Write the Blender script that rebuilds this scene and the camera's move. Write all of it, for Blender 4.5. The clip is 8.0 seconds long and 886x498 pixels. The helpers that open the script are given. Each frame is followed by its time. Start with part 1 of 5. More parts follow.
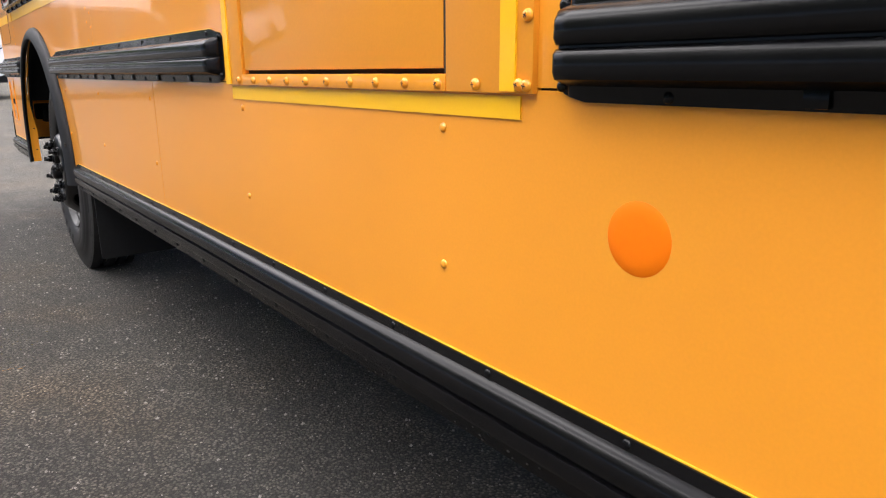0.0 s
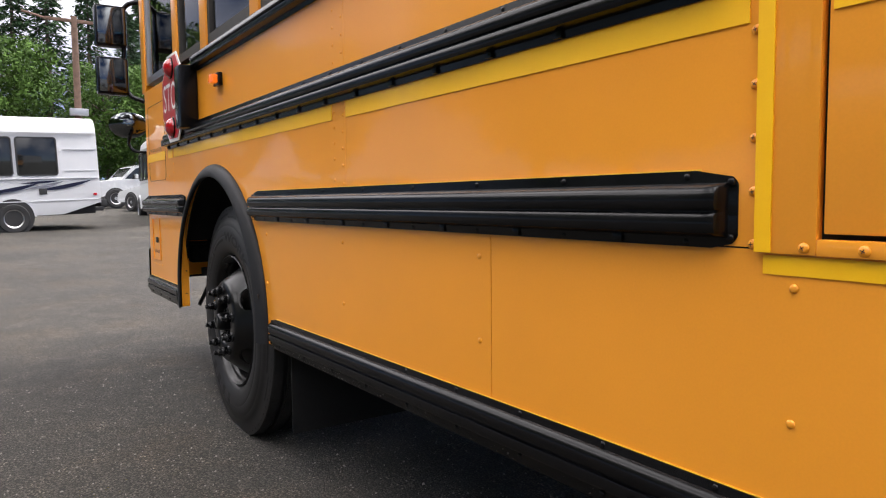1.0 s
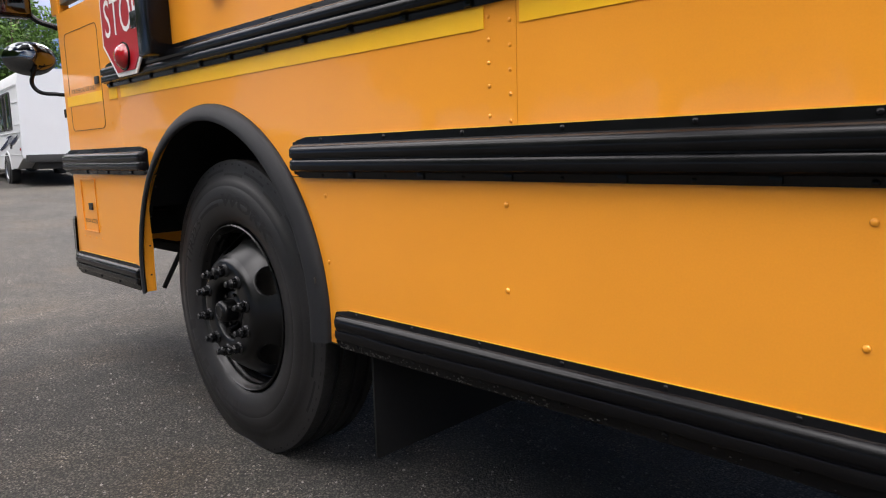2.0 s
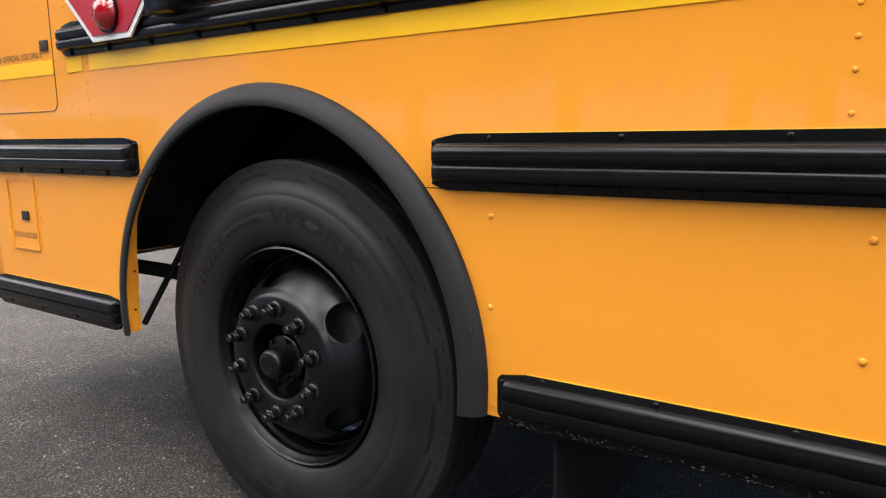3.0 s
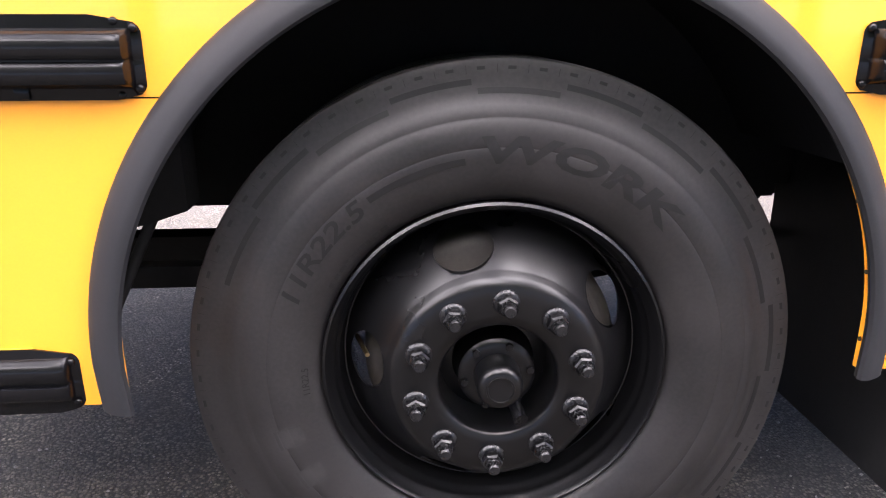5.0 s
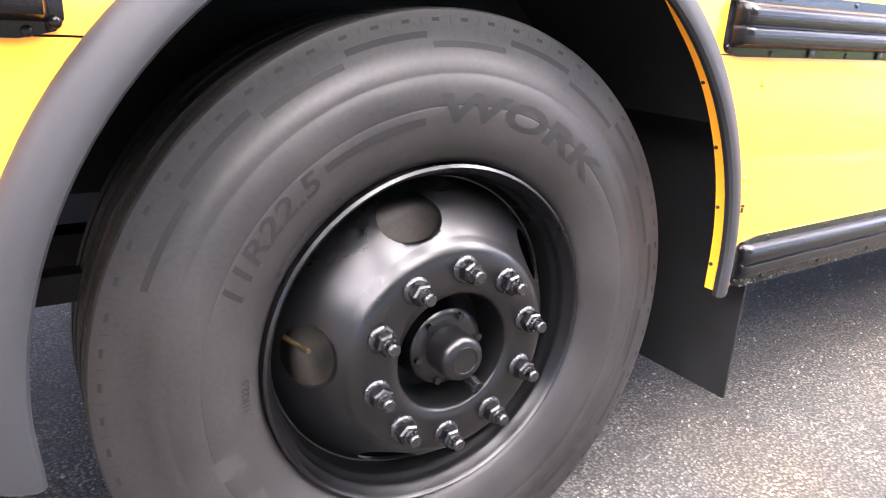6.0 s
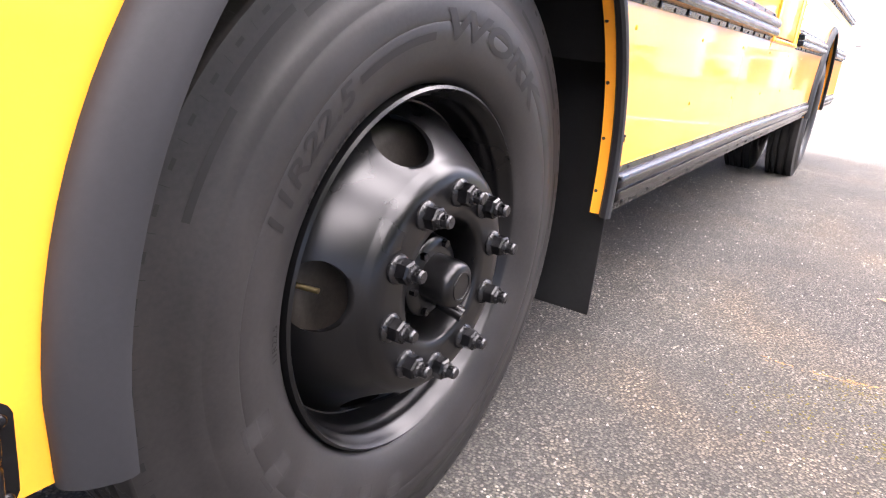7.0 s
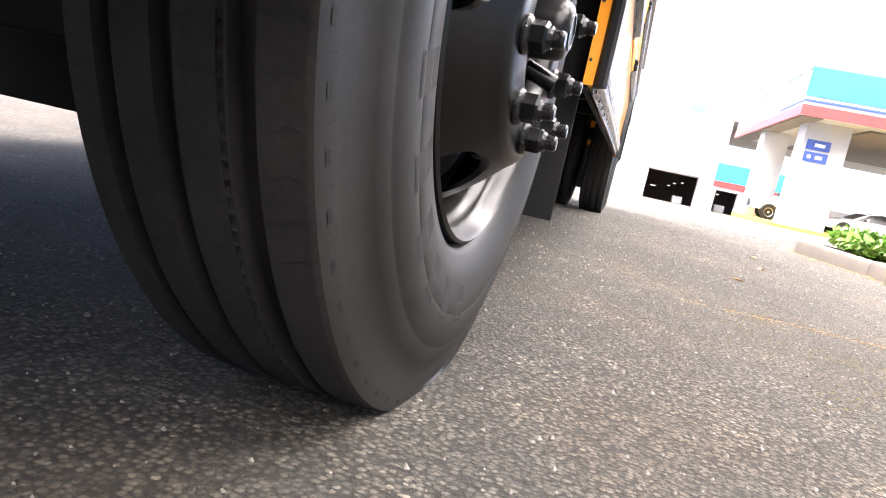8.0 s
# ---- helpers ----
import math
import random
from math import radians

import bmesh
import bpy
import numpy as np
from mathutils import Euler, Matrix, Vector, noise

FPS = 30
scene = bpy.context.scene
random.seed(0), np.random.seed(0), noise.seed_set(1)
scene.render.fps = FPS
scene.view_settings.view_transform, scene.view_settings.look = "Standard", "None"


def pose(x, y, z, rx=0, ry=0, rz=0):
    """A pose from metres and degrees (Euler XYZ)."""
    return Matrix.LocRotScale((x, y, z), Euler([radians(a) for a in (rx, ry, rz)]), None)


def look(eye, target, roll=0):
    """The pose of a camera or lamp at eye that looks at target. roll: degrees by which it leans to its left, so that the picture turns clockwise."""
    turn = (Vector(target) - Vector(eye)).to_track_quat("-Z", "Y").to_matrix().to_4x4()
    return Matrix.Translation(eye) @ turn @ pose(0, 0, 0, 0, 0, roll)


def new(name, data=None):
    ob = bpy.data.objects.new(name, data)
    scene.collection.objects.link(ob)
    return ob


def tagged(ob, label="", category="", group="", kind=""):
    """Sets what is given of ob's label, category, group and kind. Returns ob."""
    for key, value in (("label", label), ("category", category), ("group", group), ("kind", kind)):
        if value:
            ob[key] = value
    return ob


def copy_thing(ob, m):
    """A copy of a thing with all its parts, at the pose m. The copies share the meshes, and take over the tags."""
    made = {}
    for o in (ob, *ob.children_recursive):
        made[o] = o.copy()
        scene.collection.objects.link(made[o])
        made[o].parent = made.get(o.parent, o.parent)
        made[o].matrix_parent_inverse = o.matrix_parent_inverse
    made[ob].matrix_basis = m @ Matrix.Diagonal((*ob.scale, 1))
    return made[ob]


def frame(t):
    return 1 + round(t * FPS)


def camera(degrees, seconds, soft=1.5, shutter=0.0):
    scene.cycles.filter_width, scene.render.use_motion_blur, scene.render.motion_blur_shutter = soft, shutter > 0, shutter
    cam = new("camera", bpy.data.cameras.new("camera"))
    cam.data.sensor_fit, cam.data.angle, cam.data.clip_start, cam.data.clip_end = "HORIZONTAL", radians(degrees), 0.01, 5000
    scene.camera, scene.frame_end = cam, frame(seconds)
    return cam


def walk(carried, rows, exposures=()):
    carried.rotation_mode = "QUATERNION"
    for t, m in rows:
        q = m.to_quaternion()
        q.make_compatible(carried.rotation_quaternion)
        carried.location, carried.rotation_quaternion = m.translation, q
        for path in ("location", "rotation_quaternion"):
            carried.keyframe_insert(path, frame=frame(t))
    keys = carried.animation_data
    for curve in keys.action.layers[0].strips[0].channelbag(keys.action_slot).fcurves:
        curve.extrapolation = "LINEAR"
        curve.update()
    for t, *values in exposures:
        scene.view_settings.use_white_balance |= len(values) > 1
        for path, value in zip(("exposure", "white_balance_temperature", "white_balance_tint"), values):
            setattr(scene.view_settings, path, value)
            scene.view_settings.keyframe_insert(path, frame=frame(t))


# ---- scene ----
cam = camera(65.5, 8.0, soft=1.1)
PATH = [
    (0, (4.027, -0.542, 0.988), (2.484, 0.627, 0.486), -0.4),
    (0.2, (3.873, -0.612, 1.003), (2.31, 0.52, 0.479), -1.4),
    (0.5, (3.53, -0.662, 0.995), (1.801, 0.302, 0.706), -2.4),
    (0.7, (3.352, -0.731, 1.049), (1.6, 0.2, 0.799), -2.5),
    (1, (3.124, -0.887, 1.04), (1.473, 0.232, 0.895), -0.6),
    (1.2, (2.969, -0.962, 1.063), (1.481, 0.331, 0.726), -0.6),
    (1.5, (2.696, -1.022, 1.041), (1.254, 0.31, 0.659), -1.2),
    (1.7, (2.493, -1.053, 1.038), (1.042, 0.292, 0.748), -1.5),
    (2.8, (1.5, -1.162, 1.047), (0.343, 0.427, 0.675), -0.6),
    (3, (1.323, -1.162, 1.073), (0.222, 0.475, 0.749), -0.6),
    (3.2, (1.149, -1.177, 1.072), (0.099, 0.499, 0.775), -0.6),
    (3.5, (0.896, -1.198, 1.065), (0.083, 0.604, 0.758), -1.2),
    (3.7, (0.759, -1.189, 1.076), (0.084, 0.658, 0.708), -1.2),
    (4, (0.521, -1.118, 1.036), (-0.012, 0.769, 0.641), -1.3),
    (4.2, (0.365, -1.077, 1.061), (-0.066, 0.827, 0.626), -1.5),
    (4.5, (0.125, -1.056, 1.066), (-0.134, 0.865, 0.575), -1.4),
    (4.7, (0.0, -1.049, 1.07), (-0.096, 0.864, 0.496), -0.9),
    (5.8, (-0.512, -0.807, 1.006), (0.326, 0.902, 0.393), 2.1),
    (6, (-0.572, -0.789, 1.001), (0.48, 0.79, 0.371), 3.0),
    (6.2, (-0.63, -0.722, 0.972), (0.561, 0.754, 0.337), 3.5),
    (6.5, (-0.708, -0.581, 0.915), (0.669, 0.739, 0.312), 4.2),
    (6.7, (-0.767, -0.525, 0.896), (0.713, 0.679, 0.295), 4.6),
    (7, (-0.879, -0.485, 0.879), (0.761, 0.479, 0.262), 6.5),
    (7.2, (-0.935, -0.433, 0.823), (0.825, 0.31, 0.231), 7.7),
    (7.5, (-0.951, -0.326, 0.663), (0.849, 0.344, 0.1065), 10.3),
    (7.8, (-0.938, -0.2045, 0.4465), (0.903, 0.287, 0.029), 11.4),
    (8, (-0.916, -0.117, 0.33), (1.009, 0.332, 0.024), 12.0),
]
walk(cam, [(t, look(eye, target, roll)) for t, eye, target, roll in PATH],
     exposures=[(0, 2.6, 6500, 15), (0.6, 2.05, 6500, 15), (1.6, 2.02, 6500, 15), (2.8, 2.72, 6500, 15), (3.0, 2.56, 6500, 15), (3.5, 2.13, 6500, 15), (4.0, 2.33, 6500, 15), (4.5, 3.12, 6500, 15), (5.0, 3.95, 6400, 24), (5.8, 5.2, 6450, 23), (6.0, 5.25, 6500, 22), (6.5, 4.78, 6600, 21), (7.0, 4.34, 6550, 24), (7.5, 4.26, 6600, 23), (8.0, 4.05, 6850, 17)])


# ---- light ----
SUN_ELEVATION, SUN_HEADING = radians(60), radians(14)
world = bpy.data.worlds.new("sky")
scene.world = world
world.use_nodes = True
wn = world.node_tree.nodes
wl = world.node_tree.links
sky = wn.new("ShaderNodeTexSky")
sky.sky_type, sky.sun_disc = "NISHITA", False
sky.sun_elevation, sky.sun_rotation = SUN_ELEVATION, SUN_HEADING
sky.air_density, sky.dust_density, sky.ozone_density = 0.5, 0.1, 3.0
# broken white cloud over most of the sky
where, cloud, cover, blend = wn.new("ShaderNodeTexCoord"), wn.new("ShaderNodeTexNoise"), wn.new("ShaderNodeMapRange"), wn.new("ShaderNodeMix")
cloud.inputs["Scale"].default_value, cloud.inputs["Detail"].default_value = 2.6, 7
cover.inputs[1].default_value, cover.inputs[2].default_value = 0.44, 0.58
blend.data_type = "RGBA"
rise, height, lit = wn.new("ShaderNodeSeparateXYZ"), wn.new("ShaderNodeMapRange"), wn.new("ShaderNodeVectorMath")
height.inputs[1].default_value, height.inputs[2].default_value, height.inputs[3].default_value, height.inputs[4].default_value = -0.05, 0.9, 0.13, 1.0
lit.operation = "SCALE"
lit.inputs[0].default_value = (45.0, 44.3, 43.4)
wl.new(where.outputs["Generated"], rise.inputs[0])
wl.new(rise.outputs[2], height.inputs[0])
wl.new(height.outputs[0], lit.inputs["Scale"])
wl.new(lit.outputs[0], blend.inputs[7])
wl.new(where.outputs["Generated"], cloud.inputs["Vector"])
wl.new(cloud.outputs["Fac"], cover.inputs[0])
thick, both = wn.new("ShaderNodeMapRange"), wn.new("ShaderNodeMath")
thick.inputs[1].default_value, thick.inputs[2].default_value, thick.inputs[3].default_value = 0.1, 0.6, 0.12
both.operation = "MULTIPLY"
wl.new(rise.outputs[2], thick.inputs[0])
wl.new(cover.outputs[0], both.inputs[0])
wl.new(thick.outputs[0], both.inputs[1])
wl.new(both.outputs[0], blend.inputs[0])
deep = wn.new("ShaderNodeVectorMath")
deep.operation = "MULTIPLY"
deep.inputs[1].default_value = (0.36, 0.43, 0.53)
wl.new(sky.outputs[0], deep.inputs[0])
wl.new(deep.outputs[0], blend.inputs[6])
wl.new(blend.outputs[2], wn["Background"].inputs[0])
wn["Background"].inputs[1].default_value = 0.05
sun = new("sun", bpy.data.lights.new("sun", "SUN"))
sun.data.energy, sun.data.angle, sun.data.color = 1.0, radians(28), (1.0, 0.975, 0.94)
sun.matrix_world = look((math.sin(SUN_HEADING) * 50 * math.cos(SUN_ELEVATION), math.cos(SUN_HEADING) * 50 * math.cos(SUN_ELEVATION), 50 * math.sin(SUN_ELEVATION)), (0, 0, 0))


# ---- materials ----
def material(name, color, rough=0.5, metal=0.0, coat=0.0, vary=0.12, scale=6.0, fine=120.0, bump=0.05, depth=0.002, spec=0.5, per_object=0.0, tint=None):
    m = bpy.data.materials.new(name)
    m.use_nodes = True
    n, l = m.node_tree.nodes, m.node_tree.links
    b = n["Principled BSDF"]
    b.inputs["Roughness"].default_value, b.inputs["Metallic"].default_value = rough, metal
    b.inputs["Coat Weight"].default_value, b.inputs["Coat Roughness"].default_value = coat, 0.04
    b.inputs["Specular IOR Level"].default_value = spec
    geo = n.new("ShaderNodeTexCoord")
    big, small = n.new("ShaderNodeTexNoise"), n.new("ShaderNodeTexNoise")
    big.inputs["Scale"].default_value, small.inputs["Scale"].default_value = scale, fine
    big.inputs["Detail"].default_value, small.inputs["Detail"].default_value = 5, 3
    for t in (big, small):
        l.new(geo.outputs["Object"], t.inputs["Vector"])
    mix = n.new("ShaderNodeMix")
    mix.data_type = "FLOAT"
    mix.inputs[0].default_value = 0.35
    l.new(big.outputs["Fac"], mix.inputs[2])
    l.new(small.outputs["Fac"], mix.inputs[3])
    ramp = n.new("ShaderNodeMix")
    ramp.data_type = "RGBA"
    dark = [c * (1 - vary) for c in color]
    light = [min(1, c * (1 + vary)) for c in (tint or color)]
    ramp.inputs[6].default_value, ramp.inputs[7].default_value = (*dark, 1), (*light, 1)
    spread = n.new("ShaderNodeMapRange")
    spread.inputs[1].default_value, spread.inputs[2].default_value = 0.3, 0.7
    l.new(mix.outputs[0], spread.inputs[0])
    l.new(spread.outputs[0], ramp.inputs[0])
    out = ramp.outputs[2]
    if per_object:
        info, hsv, rng = n.new("ShaderNodeObjectInfo"), n.new("ShaderNodeHueSaturation"), n.new("ShaderNodeMapRange")
        rng.inputs[3].default_value, rng.inputs[4].default_value = 1 - per_object, 1 + per_object
        l.new(info.outputs["Random"], rng.inputs[0])
        l.new(rng.outputs[0], hsv.inputs["Value"])
        l.new(out, hsv.inputs["Color"])
        out = hsv.outputs[0]
    l.new(out, b.inputs["Base Color"])
    rr = n.new("ShaderNodeMapRange")
    rr.inputs[3].default_value, rr.inputs[4].default_value = max(0.02, rough - 0.08), min(1, rough + 0.1)
    l.new(big.outputs["Fac"], rr.inputs[0])
    l.new(rr.outputs[0], b.inputs["Roughness"])
    if bump:
        bp = n.new("ShaderNodeBump")
        bp.inputs["Strength"].default_value, bp.inputs["Distance"].default_value = bump, depth
        l.new(small.outputs["Fac"], bp.inputs["Height"])
        l.new(bp.outputs[0], b.inputs["Normal"])
    return m


def glass(name, tint=(0.75, 0.8, 0.8), rough=0.01):
    m = bpy.data.materials.new(name)
    m.use_nodes = True
    n, l = m.node_tree.nodes, m.node_tree.links
    clear, gloss, mix, fr = n.new("ShaderNodeBsdfTransparent"), n.new("ShaderNodeBsdfGlossy"), n.new("ShaderNodeMixShader"), n.new("ShaderNodeFresnel")
    clear.inputs[0].default_value = (*tint, 1)
    gloss.inputs["Roughness"].default_value = rough
    fr.inputs[0].default_value = 1.5
    l.new(fr.outputs[0], mix.inputs[0])
    l.new(clear.outputs[0], mix.inputs[1])
    l.new(gloss.outputs[0], mix.inputs[2])
    l.new(mix.outputs[0], n["Material Output"].inputs[0])
    return m


def asphalt():
    m = bpy.data.materials.new("asphalt")
    m.use_nodes = True
    n, l = m.node_tree.nodes, m.node_tree.links
    b = n["Principled BSDF"]
    geo = n.new("ShaderNodeTexCoord")
    stones, grit, patch, crack = n.new("ShaderNodeTexVoronoi"), n.new("ShaderNodeTexNoise"), n.new("ShaderNodeTexNoise"), n.new("ShaderNodeTexNoise")
    stones.inputs["Scale"].default_value, grit.inputs["Scale"].default_value = 125, 420
    patch.inputs["Scale"].default_value, crack.inputs["Scale"].default_value = 0.9, 7
    for t in (grit, patch, crack):
        t.inputs["Detail"].default_value = 6
    for t in (stones, grit, patch, crack):
        l.new(geo.outputs["Object"], t.inputs["Vector"])
    bw = n.new("ShaderNodeSeparateColor")
    l.new(stones.outputs["Color"], bw.inputs[0])
    # dust and wear hide the stones in places
    fade, worn = n.new("ShaderNodeMapRange"), n.new("ShaderNodeMath")
    fade.inputs[1].default_value, fade.inputs[2].default_value, fade.inputs[3].default_value, fade.inputs[4].default_value = 0.35, 0.65, 0.55, 1.0
    worn.operation = "MULTIPLY"
    l.new(crack.outputs["Fac"], fade.inputs[0])
    l.new(bw.outputs[0], worn.inputs[0])
    l.new(fade.outputs[0], worn.inputs[1])
    ramp = n.new("ShaderNodeValToRGB")
    r = ramp.color_ramp
    r.elements[0].position, r.elements[0].color = 0.0, (0.050, 0.046, 0.039, 1)
    r.elements[1].position, r.elements[1].color = 1.0, (0.385, 0.345, 0.28, 1)
    e = r.elements.new(0.40)
    e.color = (0.086, 0.080, 0.068, 1)
    e = r.elements.new(0.86)
    e.color = (0.158, 0.144, 0.118, 1)
    l.new(worn.outputs[0], ramp.inputs[0])
    # stones give way to dark binder at their edges
    edge = n.new("ShaderNodeMapRange")
    edge.inputs[1].default_value, edge.inputs[2].default_value = 0.36, 0.64
    edge.inputs[3].default_value, edge.inputs[4].default_value = 0.0, 1.0
    l.new(stones.outputs["Distance"], edge.inputs[0])
    bind = n.new("ShaderNodeMix")
    bind.data_type = "RGBA"
    bind.inputs[7].default_value = (0.031, 0.029, 0.026, 1)
    l.new(edge.outputs[0], bind.inputs[0])
    l.new(ramp.outputs[0], bind.inputs[6])
    wear = n.new("ShaderNodeMix")
    wear.data_type, wear.blend_type = "RGBA", "MULTIPLY"
    wear.inputs[0].default_value = 1.0
    wr = n.new("ShaderNodeValToRGB")
    wr.color_ramp.elements[0].position, wr.color_ramp.elements[0].color = 0.3, (0.72, 0.72, 0.74, 1)
    wr.color_ramp.elements[1].position, wr.color_ramp.elements[1].color = 0.7, (1.18, 1.13, 1.06, 1)
    mid = wr.color_ramp.elements.new(0.52)
    mid.color = (0.95, 0.94, 0.93, 1)
    l.new(patch.outputs["Fac"], wr.inputs[0])
    l.new(bind.outputs[2], wear.inputs[6])
    l.new(wr.outputs[0], wear.inputs[7])
    # brown stains and a little moss in the hollows
    stain, sr, tone = n.new("ShaderNodeTexNoise"), n.new("ShaderNodeMapRange"), n.new("ShaderNodeMix")
    stain.inputs["Scale"].default_value, stain.inputs["Detail"].default_value = 1.7, 8
    l.new(geo.outputs["Object"], stain.inputs["Vector"])
    sr.inputs[1].default_value, sr.inputs[2].default_value, sr.inputs[4].default_value = 0.50, 0.74, 0.4
    l.new(stain.outputs["Fac"], sr.inputs[0])
    tone.data_type, tone.blend_type = "RGBA", "MULTIPLY"
    tone.inputs[7].default_value = (1.12, 0.86, 0.60, 1)
    l.new(sr.outputs[0], tone.inputs[0])
    l.new(wear.outputs[2], tone.inputs[6])
    l.new(tone.outputs[2], b.inputs["Base Color"])
    b.inputs["Roughness"].default_value = 0.82
    b.inputs["Specular IOR Level"].default_value = 0.35
    h = n.new("ShaderNodeMath")
    h.operation = "MULTIPLY_ADD"
    h.inputs[1].default_value = -0.8
    l.new(stones.outputs["Distance"], h.inputs[0])
    l.new(grit.outputs["Fac"], h.inputs[2])
    bp = n.new("ShaderNodeBump")
    bp.inputs["Strength"].default_value, bp.inputs["Distance"].default_value = 0.9, 0.007
    l.new(h.outputs[0], bp.inputs["Height"])
    l.new(bp.outputs[0], b.inputs["Normal"])
    return m


PAINT = material("bus_paint", (0.88, 0.335, 0.022), 0.36, coat=0.6, spec=0.3, vary=0.05, scale=2.5, fine=260, bump=0.012, depth=0.001)
TAPE = material("reflective_tape", (1.0, 0.52, 0.0), 0.42, spec=0.5, coat=0.25, vary=0.06, scale=12, fine=380, bump=0.04, depth=0.0006)
BLACK = material("black_rail_paint", (0.004, 0.004, 0.0045), 0.21, spec=0.22, vary=0.3, scale=9, fine=60, bump=0.035, depth=0.0015)
FLARE = material("rubber_fender", (0.0138, 0.0142, 0.0160), 0.58, spec=0.28, vary=0.18, scale=7, fine=200, bump=0.04, depth=0.001)
RUBBER = material("tyre_rubber", (0.0105, 0.0101, 0.0103), 0.46, spec=0.33, vary=0.35, scale=7, fine=150, bump=0.04, depth=0.001, tint=(0.0165, 0.0152, 0.0150))
TREAD = material("tyre_tread", (0.0235, 0.0222, 0.0212), 0.8, spec=0.15, vary=0.35, scale=14, fine=120, bump=0.1, depth=0.001)
SIPE = material("tyre_siping", (0.0095, 0.0091, 0.0091), 0.6, spec=0.25, vary=0.2)
DUSTY = material("dusty_tyre_lettering", (0.0215, 0.0203, 0.0200), 0.65, spec=0.22, vary=0.4, scale=40, fine=200, bump=0.03)
RAISED = material("tyre_lettering", (0.0083, 0.0079, 0.0080), 0.55, spec=0.25, vary=0.2, scale=20, fine=200, bump=0.03)
STEEL = material("black_wheel_paint", (0.0035, 0.0035, 0.0038), 0.29, spec=0.34, vary=0.2, scale=5, fine=220, bump=0.012, depth=0.001)
NUTS = material("painted_wheel_nut", (0.004, 0.004, 0.0045), 0.24, spec=0.28, vary=0.35, scale=60, fine=300, bump=0.05)
DRUM = material("rusty_brake_drum", (0.036, 0.031, 0.026), 0.62, metal=0.3, vary=0.4, scale=22, fine=140, bump=0.2, depth=0.002)
BARE = material("worn_stud_steel", (0.014, 0.014, 0.015), 0.28, metal=0.4, vary=0.35, scale=60, fine=300, bump=0.08)
BRASS = material("brass", (0.6, 0.46, 0.24), 0.3, metal=1.0, vary=0.15)
DARK = material("underbody_black", (0.007, 0.007, 0.007), 0.75, spec=0.2, vary=0.4, scale=8, fine=60, bump=0.15, depth=0.004)
FLAP = material("mud_flap_rubber", (0.007, 0.007, 0.007), 0.65, spec=0.25, vary=0.35, scale=14, fine=90, bump=0.08)
SEAL = material("dark_seal", (0.02, 0.017, 0.014), 0.6)
BEAD = material("yellow_sealant", (0.85, 0.48, 0.03), 0.4, vary=0.1, scale=30)
REFLECTOR = material("amber_reflector", (1.0, 0.20, 0.0), 0.6, spec=0.2, vary=0.04, fine=600, bump=0.05)
AMBER_LIT = material("lit_amber_lens", (0.75, 0.13, 0.005), 0.12, coat=0.6, vary=0.2, scale=40)
AMBER_LIT.node_tree.nodes["Principled BSDF"].inputs["Emission Color"].default_value = (1.0, 0.22, 0.01, 1)
AMBER_LIT.node_tree.nodes["Principled BSDF"].inputs["Emission Strength"].default_value = 0.12
RED = material("sign_red", (0.42, 0.012, 0.018), 0.3, coat=0.3, vary=0.1)
REDLENS = material("red_lens", (0.35, 0.006, 0.01), 0.12, coat=0.8, vary=0.2, scale=40)
WHITE = material("white_enamel", (0.78, 0.78, 0.77), 0.35, coat=0.2, vary=0.05, scale=3)
ALU = material("aluminium", (0.6, 0.6, 0.6), 0.3, metal=1.0, vary=0.1)
CHROME = material("mirror_glass", (0.13, 0.14, 0.145), 0.03, metal=1.0, vary=0.02, bump=0.0)
PRINT = material("dark_print", (0.04, 0.03, 0.02), 0.5)
GLASS = glass("window_glass")
ASPHALT = asphalt()


# ---- building helpers ----
def ground_z(x):
    if x < 0:
        return -0.028 * x
    if x < 5:
        return -0.004 * x
    return -0.02 - 0.012 * (x - 5) if x < 40 else -0.44 - 0.033 * (x - 40)


def mesh_of(name, bm, mat, smooth=40):
    me = bpy.data.meshes.new(name)
    bmesh.ops.recalc_face_normals(bm, faces=bm.faces[:])
    bm.to_mesh(me)
    bm.free()
    for m in mat if isinstance(mat, (list, tuple)) else [mat]:
        me.materials.append(m)
    if smooth:
        me.polygons.foreach_set("use_smooth", [True] * len(me.polygons))
        me.set_sharp_from_angle(angle=radians(smooth))
    return me


def part(name, bm, mat, parent, label="", smooth=40, at=None):
    me = bm if isinstance(bm, bpy.types.Mesh) else mesh_of(name, bm, mat, smooth)
    ob = new(name, me)
    ob.parent = parent
    if at is not None:
        ob.matrix_basis = at
    return tagged(ob, label)


def thing(name, label, category, at=None, group="", kind=""):
    ob = new(name)
    ob.empty_display_size = 0.1
    if at is not None:
        ob.matrix_basis = at
    return tagged(ob, label, category, group, kind)


def box(x0, x1, y0, y1, z0, z1, bevel=0.0, bm=None):
    bm = bm or bmesh.new()
    got = bmesh.ops.create_cube(bm, size=1, matrix=Matrix.LocRotScale(((x0 + x1) / 2, (y0 + y1) / 2, (z0 + z1) / 2), None, (x1 - x0, y1 - y0, z1 - z0)))
    if bevel:
        edges = {e for v in got["verts"] for e in v.link_edges}
        bmesh.ops.bevel(bm, geom=list(edges), offset=bevel, segments=2, affect="EDGES", profile=0.6)
    return bm


